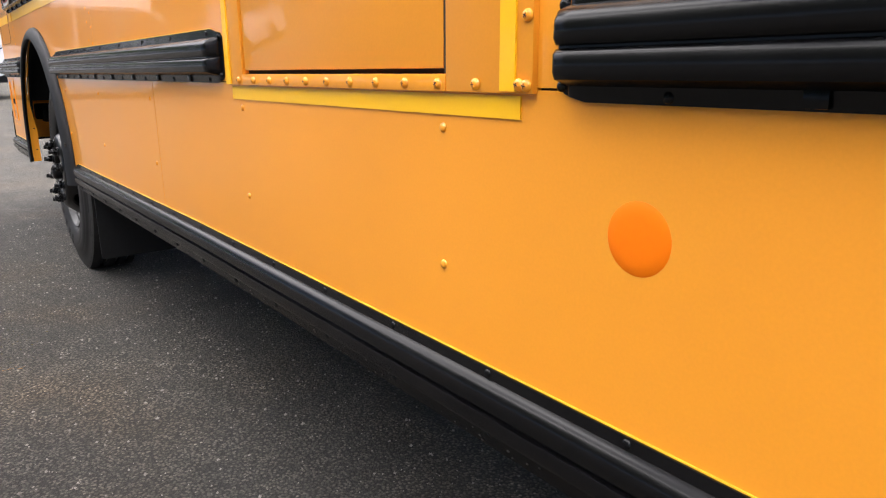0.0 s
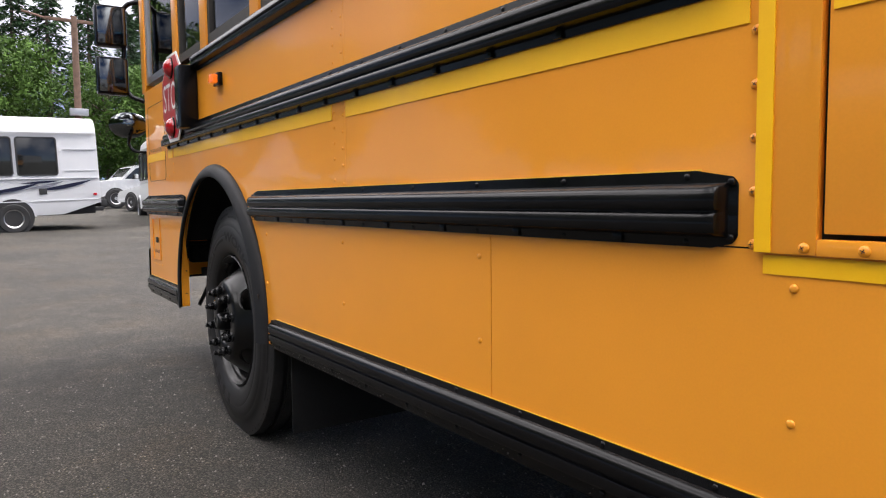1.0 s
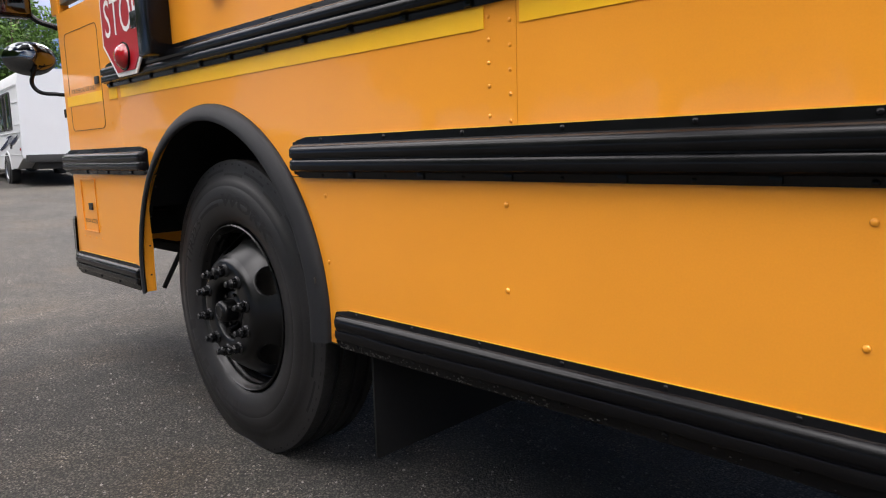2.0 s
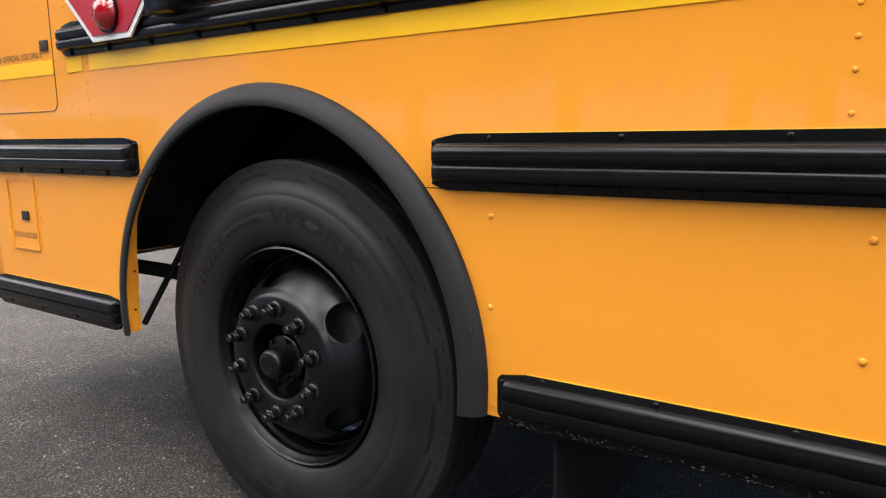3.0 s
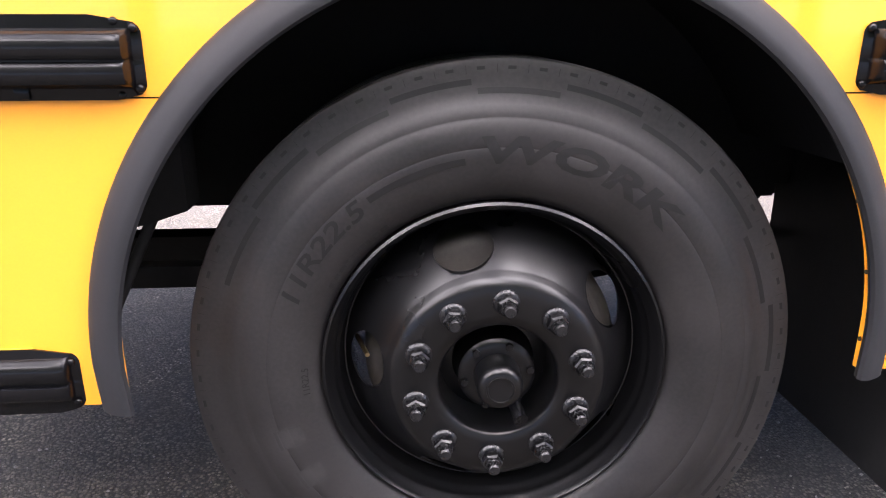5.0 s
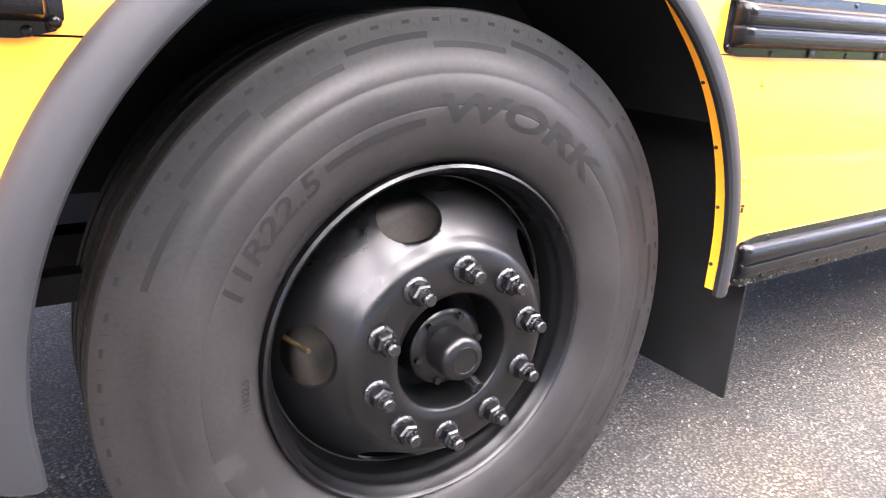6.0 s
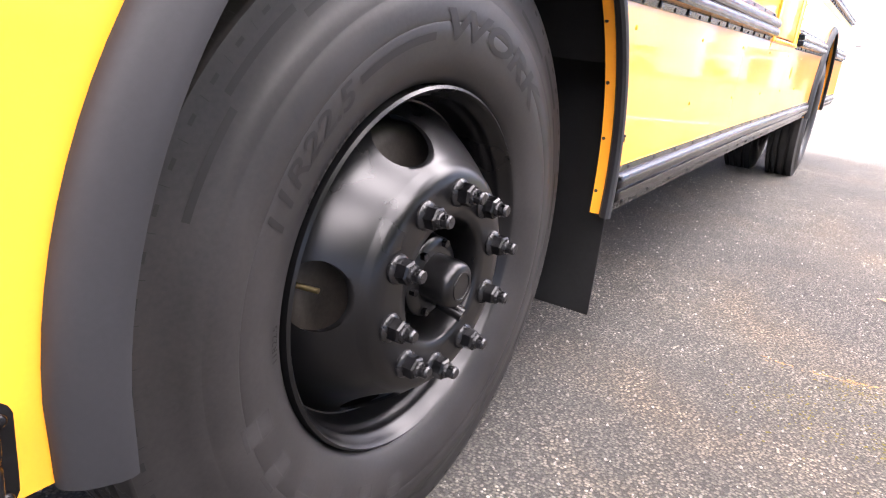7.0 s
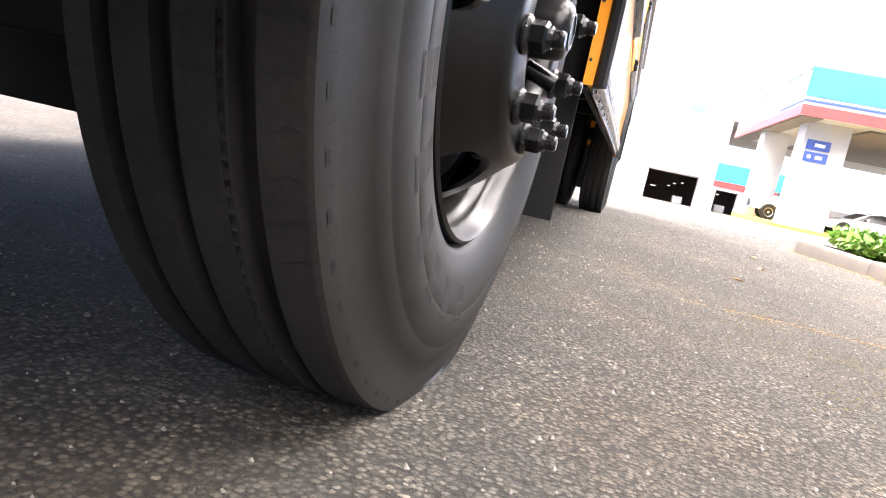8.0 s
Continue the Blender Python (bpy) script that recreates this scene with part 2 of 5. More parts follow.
def tube(p, q, r, segs=16, bm=None, r2=None):
    bm = bm or bmesh.new()
    p, q = Vector(p), Vector(q)
    turn = (q - p).to_track_quat("Z", "Y").to_matrix().to_4x4()
    bmesh.ops.create_cone(bm, cap_ends=True, segments=segs, radius1=r, radius2=r if r2 is None else r2, depth=(q - p).length, matrix=Matrix.Translation((p + q) / 2) @ turn)
    return bm


def sweep(rings, closed=False, caps=False):
    """A skin through rings of points; closed: each ring is a loop."""
    bm = bmesh.new()
    rows = [[bm.verts.new(p) for p in ring] for ring in rings]
    for a, b in zip(rows, rows[1:]):
        n = len(a)
        for i in range(n if closed else n - 1):
            bm.faces.new((a[i], a[(i + 1) % n], b[(i + 1) % n], b[i]))
    if caps and closed:
        bm.faces.new(rows[0])
        bm.faces.new(rows[-1])
    return bm


def spin(profile, segs=96, bend=None):
    """A solid of revolution round the y axis from (radius, y) pairs; closed when the profile is."""
    bm = bmesh.new()
    rows = []
    for i in range(segs):
        a = 2 * math.pi * i / segs
        ring = []
        for k, (r, y) in enumerate(profile):
            if bend:
                r, y = bend(i, k, r, y)
            ring.append(bm.verts.new((r * math.sin(a), y, r * math.cos(a))))
        rows.append(ring)
    for i in range(segs):
        a, b = rows[i], rows[(i + 1) % segs]
        for k in range(len(profile) - 1):
            bm.faces.new((a[k], a[k + 1], b[k + 1], b[k]))
    return bm


def letters(text, size, tall=1.0, bold=0.0, slant=0.0, wide=1.0):
    """A flat mesh of a line of text in the built-in font, centred, in x and y."""
    cu = bpy.data.curves.new("text", "FONT")
    cu.body, cu.size, cu.align_x, cu.align_y = text, size, "CENTER", "CENTER"
    cu.resolution_u, cu.offset, cu.shear = 3, bold * size, slant
    ob = bpy.data.objects.new("text", cu)
    scene.collection.objects.link(ob)
    me = bpy.data.meshes.new_from_object(ob.evaluated_get(bpy.context.evaluated_depsgraph_get()))
    bpy.data.objects.remove(ob)
    bm = bmesh.new()
    bm.from_mesh(me)
    bpy.data.meshes.remove(me)
    for v in bm.verts:
        v.co.y *= tall
        v.co.x *= wide
    return bm


# ---- ground ----
xs = [-400, -200, -100, -50, -25, -14, -8, -4, -2, -1, 0, 1, 2, 3, 4, 5, 6, 8, 12, 20, 30, 40, 50, 60, 80, 100, 200, 400]
ys = [-400, -200, -80, -30, -12, -6, -3, -1.5, 0, 1.5, 3, 6, 12, 30, 80, 200, 400]
ground = part("ground", sweep([[(x, y, ground_z(max(min(x, 100), -40))) for y in ys] for x in xs]), ASPHALT, None)
tagged(ground, "weathered grey asphalt of a bus yard", "ground", kind="structure")

# ---- the school bus ----
bus = thing("school_bus", "yellow school bus with black rub rails, parked on asphalt", "bus")
BACK, FRONT, WIDE = 8.1, -1.40, 2.44
AXLES = (0.0, 5.80)
ARCHES = tuple(x + 0.008 for x in AXLES)
ARCH_X, ARCH_Z, ARCH_C, ARCH_N = 0.6416, 0.6342, 0.5695, 1.96


def arch_point(a, off=0.0):
    """A point on the wheel opening at the angle a from the top, moved outwards by off."""
    c, s = math.cos(a), math.sin(a)
    k = (abs(s / (ARCH_X + off)) ** ARCH_N + abs(c / (ARCH_Z + off)) ** ARCH_N) ** (-1 / ARCH_N)
    return s * k, ARCH_C + c * k


def arch_top(x, off):
    """The height of the wheel opening over x, or None beside it."""
    best = None
    for ax in ARCHES:
        u = abs(x - ax) / (ARCH_X + off)
        if u < 1:
            best = ARCH_C + (ARCH_Z + off) * (1 - u ** ARCH_N) ** (1 / ARCH_N)
    return best


def side_panel(x0, x1, z0, z1, y=0.0, thick=0.004):
    """A sheet of the side, cut out round the wheels."""
    cuts = {x0, x1}
    for ax in ARCHES:
        for i in range(81):
            x = ax + (ARCH_X - 0.025) * math.sin(math.pi * (i / 80 - 0.5))
            if x0 < x < x1:
                cuts.add(x)
    bm = bmesh.new()
    prev = None
    for x in sorted(cuts):
        t = arch_top(x, -0.025)
        low = min(z1, max(z0, t if t else z0))
        cur = [bm.verts.new((x, y, low)), bm.verts.new((x, y, z1))]
        if prev and (prev[1].co.z - prev[0].co.z > 1e-5 or z1 - low > 1e-5):
            bm.faces.new((prev[0], cur[0], cur[1], prev[1]))
        prev = cur
    bmesh.ops.remove_doubles(bm, verts=bm.verts[:], dist=1e-6)
    got = bmesh.ops.extrude_face_region(bm, geom=bm.faces[:])
    bmesh.ops.translate(bm, verts=[v for v in got["geom"] if isinstance(v, bmesh.types.BMVert)], vec=(0, thick, 0))
    return bm


# lower skirt sheets and upper sheets, with hairline joints between them
for x0, x1 in ((FRONT, -0.40), (0.40, 1.992), (1.995, 5.40), (6.21, BACK)):
    part("skirt_panel", side_panel(x0, x1, 0.510 if x0 > 1.9 else 0.5075 if x0 > 0 else 0.494, 0.9665), PAINT, bus)
for x0, x1 in ((FRONT, -0.74), (-0.7392, 1.322), (1.3232, 2.588), (3.478, BACK)):
    part("side_panel", side_panel(x0, x1, 0.969, 1.70), PAINT, bus)
part("wall_backing", side_panel(FRONT, BACK, 0.50, 1.70, y=0.006, thick=0.012), DARK, bus)

# shell: rounded front corner, front, far side, rear, roof with windows between posts
plan = [(FRONT, 0.0)]
for i in range(1, 9):
    a = math.pi / 2 * i / 8
    plan.append((FRONT - 0.24 * math.sin(a), 0.24 - 0.24 * math.cos(a)))
plan += [(FRONT - 0.27, 0.8), (FRONT - 0.27, WIDE - 0.8)]
for i in range(8, -1, -1):
    a = math.pi / 2 * i / 8
    plan.append((FRONT - 0.24 * math.sin(a), WIDE - 0.24 + 0.24 * math.cos(a)))
part("front_shell", sweep([[(x + 0.10 * max(0, (z - 0.6)) * (1 if x < FRONT - 0.01 else 0), y, z) for x, y in plan] for z in (0.55, 0.9, 1.3, 1.7)]), PAINT, bus)
far = plan[-1]
part("far_wall", box(FRONT, BACK, WIDE - 0.03, WIDE, 0.52, 1.70), PAINT, bus)
part("rear_wall", box(BACK, BACK + 0.04, 0.0, WIDE, 0.52, 2.75, 0.01), PAINT, bus)
part("floor_pan", box(FRONT - 0.2, BACK, 0.60, WIDE - 0.60, 0.98, 1.04), DARK, bus)
for y in (0.05, WIDE - 0.60):
    part("floor_pan", box(FRONT - 0.2, BACK, y, y + 0.55, 1.24, 1.28), DARK, bus)
roof = []
for x in (FRONT - 0.20, FRONT - 0.1, FRONT + 0.2, BACK - 0.1, BACK + 0.04):
    k = 0.06 if x < FRONT - 0.15 else 0.0
    roof.append([(x, y, z - k) for y, z in ((0.0, 2.52), (0.01, 2.66), (0.06, 2.80), (0.16, 2.92), (0.34, 3.01), (0.7, 3.07), (1.22, 3.09), (1.74, 3.07), (2.10, 3.01), (2.28, 2.92), (2.38, 2.80), (2.43, 2.66), (2.44, 2.52))])
part("roof", sweep(roof), PAINT, bus)
part("windscreen", sweep([[(FRONT - 0.18 + 0.10 * (z - 1.7), y, z) for y in (0.12, 0.8, 1.64, 2.32)] for z in (1.70, 2.56)]), GLASS, bus).visible_shadow = False

# side windows: posts and panes
POSTS = [FRONT - 0.02, -0.62, -0.10] + [0.585 + 0.67 * i for i in range(11)]
for y in (0.0, WIDE - 0.05):
    for x in POSTS + [BACK - 0.1]:
        part("window_post", box(x - 0.05, x + 0.05, y, y + 0.05, 1.70, 2.56, 0.006), PAINT, bus)
    for a, b in zip(POSTS, POSTS[1:] + [BACK - 0.1]):
        low = 1.60 if a < -1 and y == 0 else 1.76
        frame_mat = ALU if a < -1 else SEAL
        w = part("side_window", box(a + 0.07, b - 0.07, y + 0.024, y + 0.028, 1.78, 2.48), GLASS, bus)
        w.visible_shadow = False
        bm = box(a + 0.05, b - 0.05, y + 0.01, y + 0.045, 1.74, 1.78)
        box(a + 0.05, b - 0.05, y + 0.01, y + 0.045, 2.48, 2.52, bm=bm)
        box(a + 0.05, a + 0.08, y + 0.01, y + 0.045, 1.78, 2.48, bm=bm)
        box(b - 0.08, b - 0.05, y + 0.01, y + 0.045, 1.78, 2.48, bm=bm)
        part("window_frame", bm, frame_mat, w)


# rub rails: two rounded ridges between bolted flanges, with rounded ends
def sag(x):
    """The lower edge of the body rises a little behind the front wheel."""
    return float(np.interp(x, [-0.65, 0.0, 0.67, 2.3], [-0.013, -0.002, 0.002, 0.0125]))


def rail(x0, x1, z0, z1, proud, name, skirt=False):
    h = z1 - z0
    if skirt:
        shape = [(0, 0), (0.004, 0), (0.006, 0.20), (0.55, 0.22), (0.9, 0.26), (1.0, 0.31), (1.0, 0.452), (0.97, 0.470), (0.66, 0.482), (0.66, 0.512), (0.94, 0.540), (1.06, 0.61), (1.06, 0.70), (0.9, 0.79), (0.5, 0.85), (0.006, 0.868), (0.004, 1), (0, 1)]
    else:
        shape = [(0, 0), (0.004, 0), (0.006, 0.14), (0.5, 0.16), (0.9, 0.20), (1.0, 0.26), (1.0, 0.41), (0.88, 0.455), (0.74, 0.465), (0.74, 0.485), (0.88, 0.495), (1.0, 0.55), (0.97, 0.70), (0.8, 0.78), (0.45, 0.825), (0.006, 0.84), (0.004, 1), (0, 1)]
    prof = [(p * proud if p > 0.1 else p, q * h) for p, q in shape]
    rings = []
    n = max(2, int((x1 - x0) / 0.4))
    ends = ((0.0, 0.04), (0.003, 0.08), (0.009, 0.10), (0.013, 0.14), (0.0155, 0.62), (0.019, 0.90), (0.025, 1.0), (0.040, 1.0), (0.066, 1.0))
    stations = [(x0 + d, k) for d, k in ends] + [(x0 + (x1 - x0) * i / n, 1.0) for i in range(1, n)] + [(x1 - d, k) for d, k in reversed(ends)]
    for x, k in stations:
        # the flanges run out towards the ends, with rounded corners
        near = min(x - x0, x1 - x)
        top = z1 - 0.011 * max(0.0, 1 - near / 0.066) - (0.010 * (1 - min(1.0, near / 0.009)) ** 2)
        low = z0 + 0.009 * max(0.0, 1 - near / 0.040) + (0.010 * (1 - min(1.0, near / 0.009)) ** 2)
        rise = sag(x) if skirt else 0.0
        rings.append([(x, -p * k - 0.0005, min(max(z0 + q, low), top) + rise) for p, q in prof])
    return part(name, sweep(rings, closed=True, caps=True), BLACK, bus)


def dome(r, h, segs=12):
    bm = bmesh.new()
    rings = [[(rr * r * math.cos(2 * math.pi * i / segs), -hh * h, rr * r * math.sin(2 * math.pi * i / segs)) for i in range(segs)] for rr, hh in ((1, 0), (0.92, 0.45), (0.65, 0.85), (0.25, 1.0))]
    return sweep(rings, closed=True, caps=True)


RIVET = mesh_of("rivet", dome(0.0064, 0.0038), PAINT)
SMALL_RIVET = mesh_of("small_rivet", dome(0.0046, 0.0026), PAINT)
screw = dome(0.0074, 0.005)
for w, h in ((0.0030, 0.0006), (0.0006, 0.0030)):
    box(-w, w, -0.00545, -0.0035, -h, h, bm=screw)
for f in screw.faces:
    f.material_index = 1 if f.calc_center_median().y < -0.0054 else 0
SCREW = mesh_of("screw", screw, [PAINT, SEAL])
BOLT = mesh_of("rail_bolt", dome(0.0062, 0.0042), BLACK)


def stud(mesh, x, z, y=0.0, parent=bus, name="rivet"):
    return part(name, mesh, None, parent, at=pose(x, y, z, 0, random.uniform(0, 90), 0))


SEAT = [(-1.45, -0.5), (0.517, 2.556), (3.514, 5.26), (6.34, 8.0)]
for x0, x1 in SEAT:
    dz = -0.009 if x0 > 3 else 0.0
    r = rail(x0, x1, 0.965 + dz, 1.077 + dz, 0.034, "seat_rail")
    for i in range(int((x1 - x0 - 0.14) / 0.26) + 1):
        stud(BOLT, x0 + 0.137 + 0.26 * i, 1.0682 + dz, -0.004, r, "bolt")
        stud(BOLT, x0 + 0.137 + 0.26 * i, 0.972 + dz, -0.004, r, "bolt")
        if i:
            part("bracket", box(x0 + 0.26 * i - 0.004, x0 + 0.26 * i + 0.016, -0.010, -0.003, 0.967 + dz, 0.982 + dz, 0.002), BLACK, r)
    for x in (x0 + 0.0085, x1 - 0.0085):
        stud(BOLT, x, 1.0595 + dz, -0.005, r, "bolt")
        stud(BOLT, x, 0.9805 + dz, -0.005, r, "bolt")
SKIRT = [(-1.45, -0.655), (0.671, 5.13), (6.48, 8.0)]
for x0, x1 in SKIRT:
    r = rail(x0, x1, 0.497, 0.607, 0.020, "skirt_rail", True)
    for i in range(int((x1 - x0 - 0.1) / 0.22) + 1):
        if x0 + 0.10 + 0.22 * i > x1 - 0.07:
            continue
        stud(BOLT, x0 + 0.10 + 0.22 * i, 0.599 + sag(x0 + 0.10 + 0.22 * i), -0.004, r, "bolt")
        stud(BOLT, x0 + 0.10 + 0.22 * i, 0.512 + sag(x0 + 0.10 + 0.22 * i), -0.005, r, "bolt")
    for x in (x0 + 0.0115, x1 - 0.0115):
        stud(BOLT, x, 0.5835 + sag(x), -0.0035, r, "bolt")
        stud(BOLT, x, 0.5145 + sag(x), -0.0035, r, "bolt")
    cuts = [x0 + 0.066] + [x for x in (0.0, 0.67, 1.5, 2.3) if x0 + 0.1 < x < x1 - 0.1] + [x1 - 0.066]
    bead = [[(x, y, z + sag(x)) for y, z in ((0.001, 0.6068), (-0.002, 0.6068), (-0.002, 0.6086), (0.001, 0.6086))] for x in cuts]
    part("sealant_line", sweep(bead, closed=True, caps=True), BEAD, bus)
for x0, x1 in SEAT[1:]:
    dz = -0.009 if x0 > 3 else 0.0
    part("sealant_line", box(x0 + 0.06, x1 - 0.06, -0.002, 0.001, 1.0775 + dz, 1.0795 + dz), BEAD, bus)
BELT = [(-0.857, 2.554), (3.514, 8.0)]
for x0, x1 in BELT:
    r = rail(x0, x1, 1.322, 1.420, 0.029, "belt_rail")
    for i in range(int((x1 - x0 - 0.1) / 0.2)):
        stud(BOLT, x0 + 0.10 + 0.2 * i, 1.412, -0.004, r, "bolt")
        part("bracket", box(x0 + 0.2 * i + 0.05, x0 + 0.2 * i + 0.07, -0.012, -0.003, 1.323, 1.340, 0.002), BLACK, r)
for x0, x1 in ((-0.228, 2.554), (3.514, 8.0)):
    rail(x0, x1, 1.643, 1.728, 0.034, "window_rail")

# reflective tape
for x0, x1 in ((-1.358, -0.916), (-0.835, -0.749), (-0.709, 1.239), (1.332, 2.568), (3.524, 8.0)):
    part("tape_strip", box(x0, x1, -0.0022, 0.0, 1.275, 1.320), TAPE, bus)

# wheel-arch flares of dark rubber, and the painted return flange inside
def flare(ax, low_left, low_right, front=True):
    angles = [-math.pi / 2 + math.pi * i / 64 for i in range(65)]
    prof = [(0.000, -0.001), (0.000, -0.006), (-0.0025, -0.0124), (-0.0075, -0.019), (-0.015, -0.025), (-0.025, -0.030), (-0.0365, -0.035), (-0.0465, -0.0367), (-0.053, -0.035), (-0.0565, -0.0285), (-0.052, -0.0155), (-0.034, -0.006)]
    rings = []
    path = [(-ARCH_X + 0.005, low_left, math.pi)] + [(None, a, 0) for a in angles] + [(ARCH_X - 0.002, low_right, math.pi)]
    for x, a, straight in path:
        # the leg ahead of the wheel is thinner
        u = (1.0 if x < 0 else 0.0) if straight else min(1, max(0, -a - 0.3) / 0.9)
        ring = []
        for k, (off, y) in enumerate(prof):
            if k >= len(prof) - 2:
                thin = (-0.041, -0.026) if k == len(prof) - 2 else (-0.032, -0.013)
                off, y = off + (thin[0] - off) * u, y + (thin[1] - y) * u
            if straight:
                px, pz = (x + off, a) if x > 0 else (x - off, a)
            else:
                px, pz = arch_point(a, off)
            ring.append((ax + px, y, pz))
        rings.append(ring)
    return part("fender_flare", sweep(rings, closed=True, caps=True), FLARE, bus, "dark grey rubber wheel-arch flare")


def return_flange(ax):
    rings = []
    for i in range(-1, 66):
        a = -math.pi / 2 + math.pi * min(max(i, 0), 64) / 64
        deep = -0.010 + (0.035 * min(1, max(0, -a - 1.03) / 0.37) if a < 0 else 0.026 * min(1, max(0, a - 0.39) / 0.33))
        ring = []
        for off, y in ((-0.027, -0.014), (-0.027, deep), (-0.036, deep), (-0.036, -0.014)):
            px, pz = arch_point(a, off)
            ring.append((ax + px, y, 0.493 if i < 0 else 0.510 if i > 64 else pz))
        rings.append(ring)
    rings.append([(ax + ARCH_X + off, y, 0.508) for off, y in ((-0.027, -0.014), (-0.027, deep), (-0.036, deep), (-0.036, -0.014))])
    ob = part("arch_flange", sweep(rings, closed=True, caps=True), PAINT, bus)
    for z in (0.56, 0.68, 0.80, 0.92):
        for s in (-1, 1):
            u = (1 - (max(0.0, z - ARCH_C) / (ARCH_Z - 0.034)) ** ARCH_N) ** (1 / ARCH_N) * (ARCH_X - 0.034)
            bm = tube((ax + s * u, 0.010, z), (ax + s * (u - 0.004), 0.010, z), 0.004, 8)
            part("flange_bolt", bm, SEAL, ob)
    return ob


for ax in ARCHES:
    flare(ax, 0.491, 0.506)
    return_flange(ax)
    # dark wheel housing behind the opening
    rings = []
    for i in range(33):
        a = radians(66) * (i / 16 - 1)
        px, pz = arch_point(a, 0.02)
        rings.append([(ax + px, y, pz) for y in (0.02, 0.3, 0.50)])
    part("wheel_housing", sweep(rings), DARK, bus)
    part("housing_back", box(ax - 0.7, ax + 0.7, 0.50, 0.52, 0.69, 1.25), DARK, bus)

# underbody: frame rails, cross members, axle, tank and struts
for y in (0.80, 1.56):
    part("chassis_rail", box(-1.4, BACK - 0.2, y, y + 0.08, 0.62, 0.88, 0.01), DARK, bus)
for x in (-1.2, -0.9, 0.95, 1.9, 2.9, 3.9, 6.9, 7.7):
    part("cross_member", box(x, x + 0.08, 0.10, WIDE - 0.10, 0.70, 0.80, 0.01), DARK, bus)
part("front_axle", box(-0.06, 0.06, 0.30, WIDE - 0.3, 0.36, 0.47, 0.02), DARK, bus)
part("rear_axle", tube((AXLES[1], 0.4, 0.46), (AXLES[1], WIDE - 0.4, 0.46), 0.09), DARK, bus)
part("fuel_tank", box(1.3, 2.9, 0.85, 1.5, 0.42, 0.85, 0.05), DARK, bus)
part("leaf_spring", box(-0.85, 0.30, 0.64, 0.72, 0.50, 0.58, 0.01), DARK, bus)
part("bumper_brace", tube((-0.575, 0.205, 0.77), (-0.70, 0.10, 0.48), 0.010), DARK, bus)
part("tie_bar", box(-1.1, -0.36, 0.22, 0.26, 0.604, 0.646, 0.004), DARK, bus)
wedge = bmesh.new()
rows = [[wedge.verts.new((x, y, z)) for x, z in ((-0.80, 0.90), (-0.80, 0.79), (-0.72, 0.775), (-0.625, 0.728), (-0.575, 0.742), (-0.52, 0.760), (-0.52, 0.90))] for y in (0.18, 0.26)]
for i in range(7):
    wedge.faces.new((rows[0][i], rows[0][(i + 1) % 7], rows[1][(i + 1) % 7], rows[1][i]))
wedge.faces.new(rows[0])
wedge.faces.new(rows[1])
part("step_bracket", wedge, DARK, bus)
part("steering_box", box(0.635, 0.80, 0.56, 0.72, 0.70, 0.98, 0.02), DARK, bus)
arm = sweep([[(0.70 + u * math.cos(math.pi * k / 8), 0.62 + 0.7 * u * math.sin(math.pi * k / 8), z) for k in range(16)] for z, u in ((0.74, 0.075), (0.71, 0.070), (0.672, 0.050), (0.645, 0.034), (0.61, 0.033), (0.585, 0.040), (0.57, 0.047), (0.55, 0.045), (0.528, 0.028))], closed=True, caps=True)
part("steering_arm", arm, DARK, bus)
part("ball_joint", tube((0.68, 0.61, 0.548), (0.785, 0.61, 0.572), 0.020, 14, r2=0.012), DARK, bus)
part("drag_link", tube((0.70, 0.62, 0.545), (0.15, 0.52, 0.490), 0.024), DARK, bus)
bumper = [(x - 0.03 if x < FRONT - 0.05 else x, y - (0.006 if y < 0.03 else 0), 0) for x, y in plan if x < FRONT - 0.03]
rings = []
for z, k in ((0.535, 0.02), (0.543, 0.0), (0.60, -0.008), (0.74, 0.0), (0.752, 0.02)):
    rings.append([(x + k, y, z) for x, y, _ in bumper])
part("front_bumper", sweep(rings), BLACK, bus, "black steel front bumper")

# small dark scuff on the flare's rear leg, built as two raised bits
part("flare_scuff", tube((0.6235, -0.026, 0.690), (0.6235, -0.0315, 0.690), 0.0032, 8), SEAL, bus)
part("flare_scuff", box(0.622, 0.6255, -0.0305, -0.026, 0.676, 0.686, 0.001), SEAL, bus)
# mud flap behind the front wheel
bm = box(0.782, 0.790, 0.030, 0.62, 0.192, 0.95, 0.002)
part("mud_flap", bm, FLAP, bus, "black rubber mud flap")
part("mud_flap", box(0.776, 0.784, 1.36, 2.40, 0.19, 0.95, 0.002), FLAP, bus)
# unseen box added under the front to cut light crossing beneath the bus
part("underbody_light_block", box(-1.42, -0.56, 1.22, 1.70, 0.51, 0.98, 0.01), DARK, bus)
bm = box(6.61, 6.618, 0.035, 0.70, 0.14, 0.60, 0.002)
part("mud_flap", bm, FLAP, bus, "black rubber mud flap")


# ---- wheels ----
TYRE_R, HUB_Z = 0.522, 0.497
SIDE_Y, TYRE_W = 0.047, 0.258


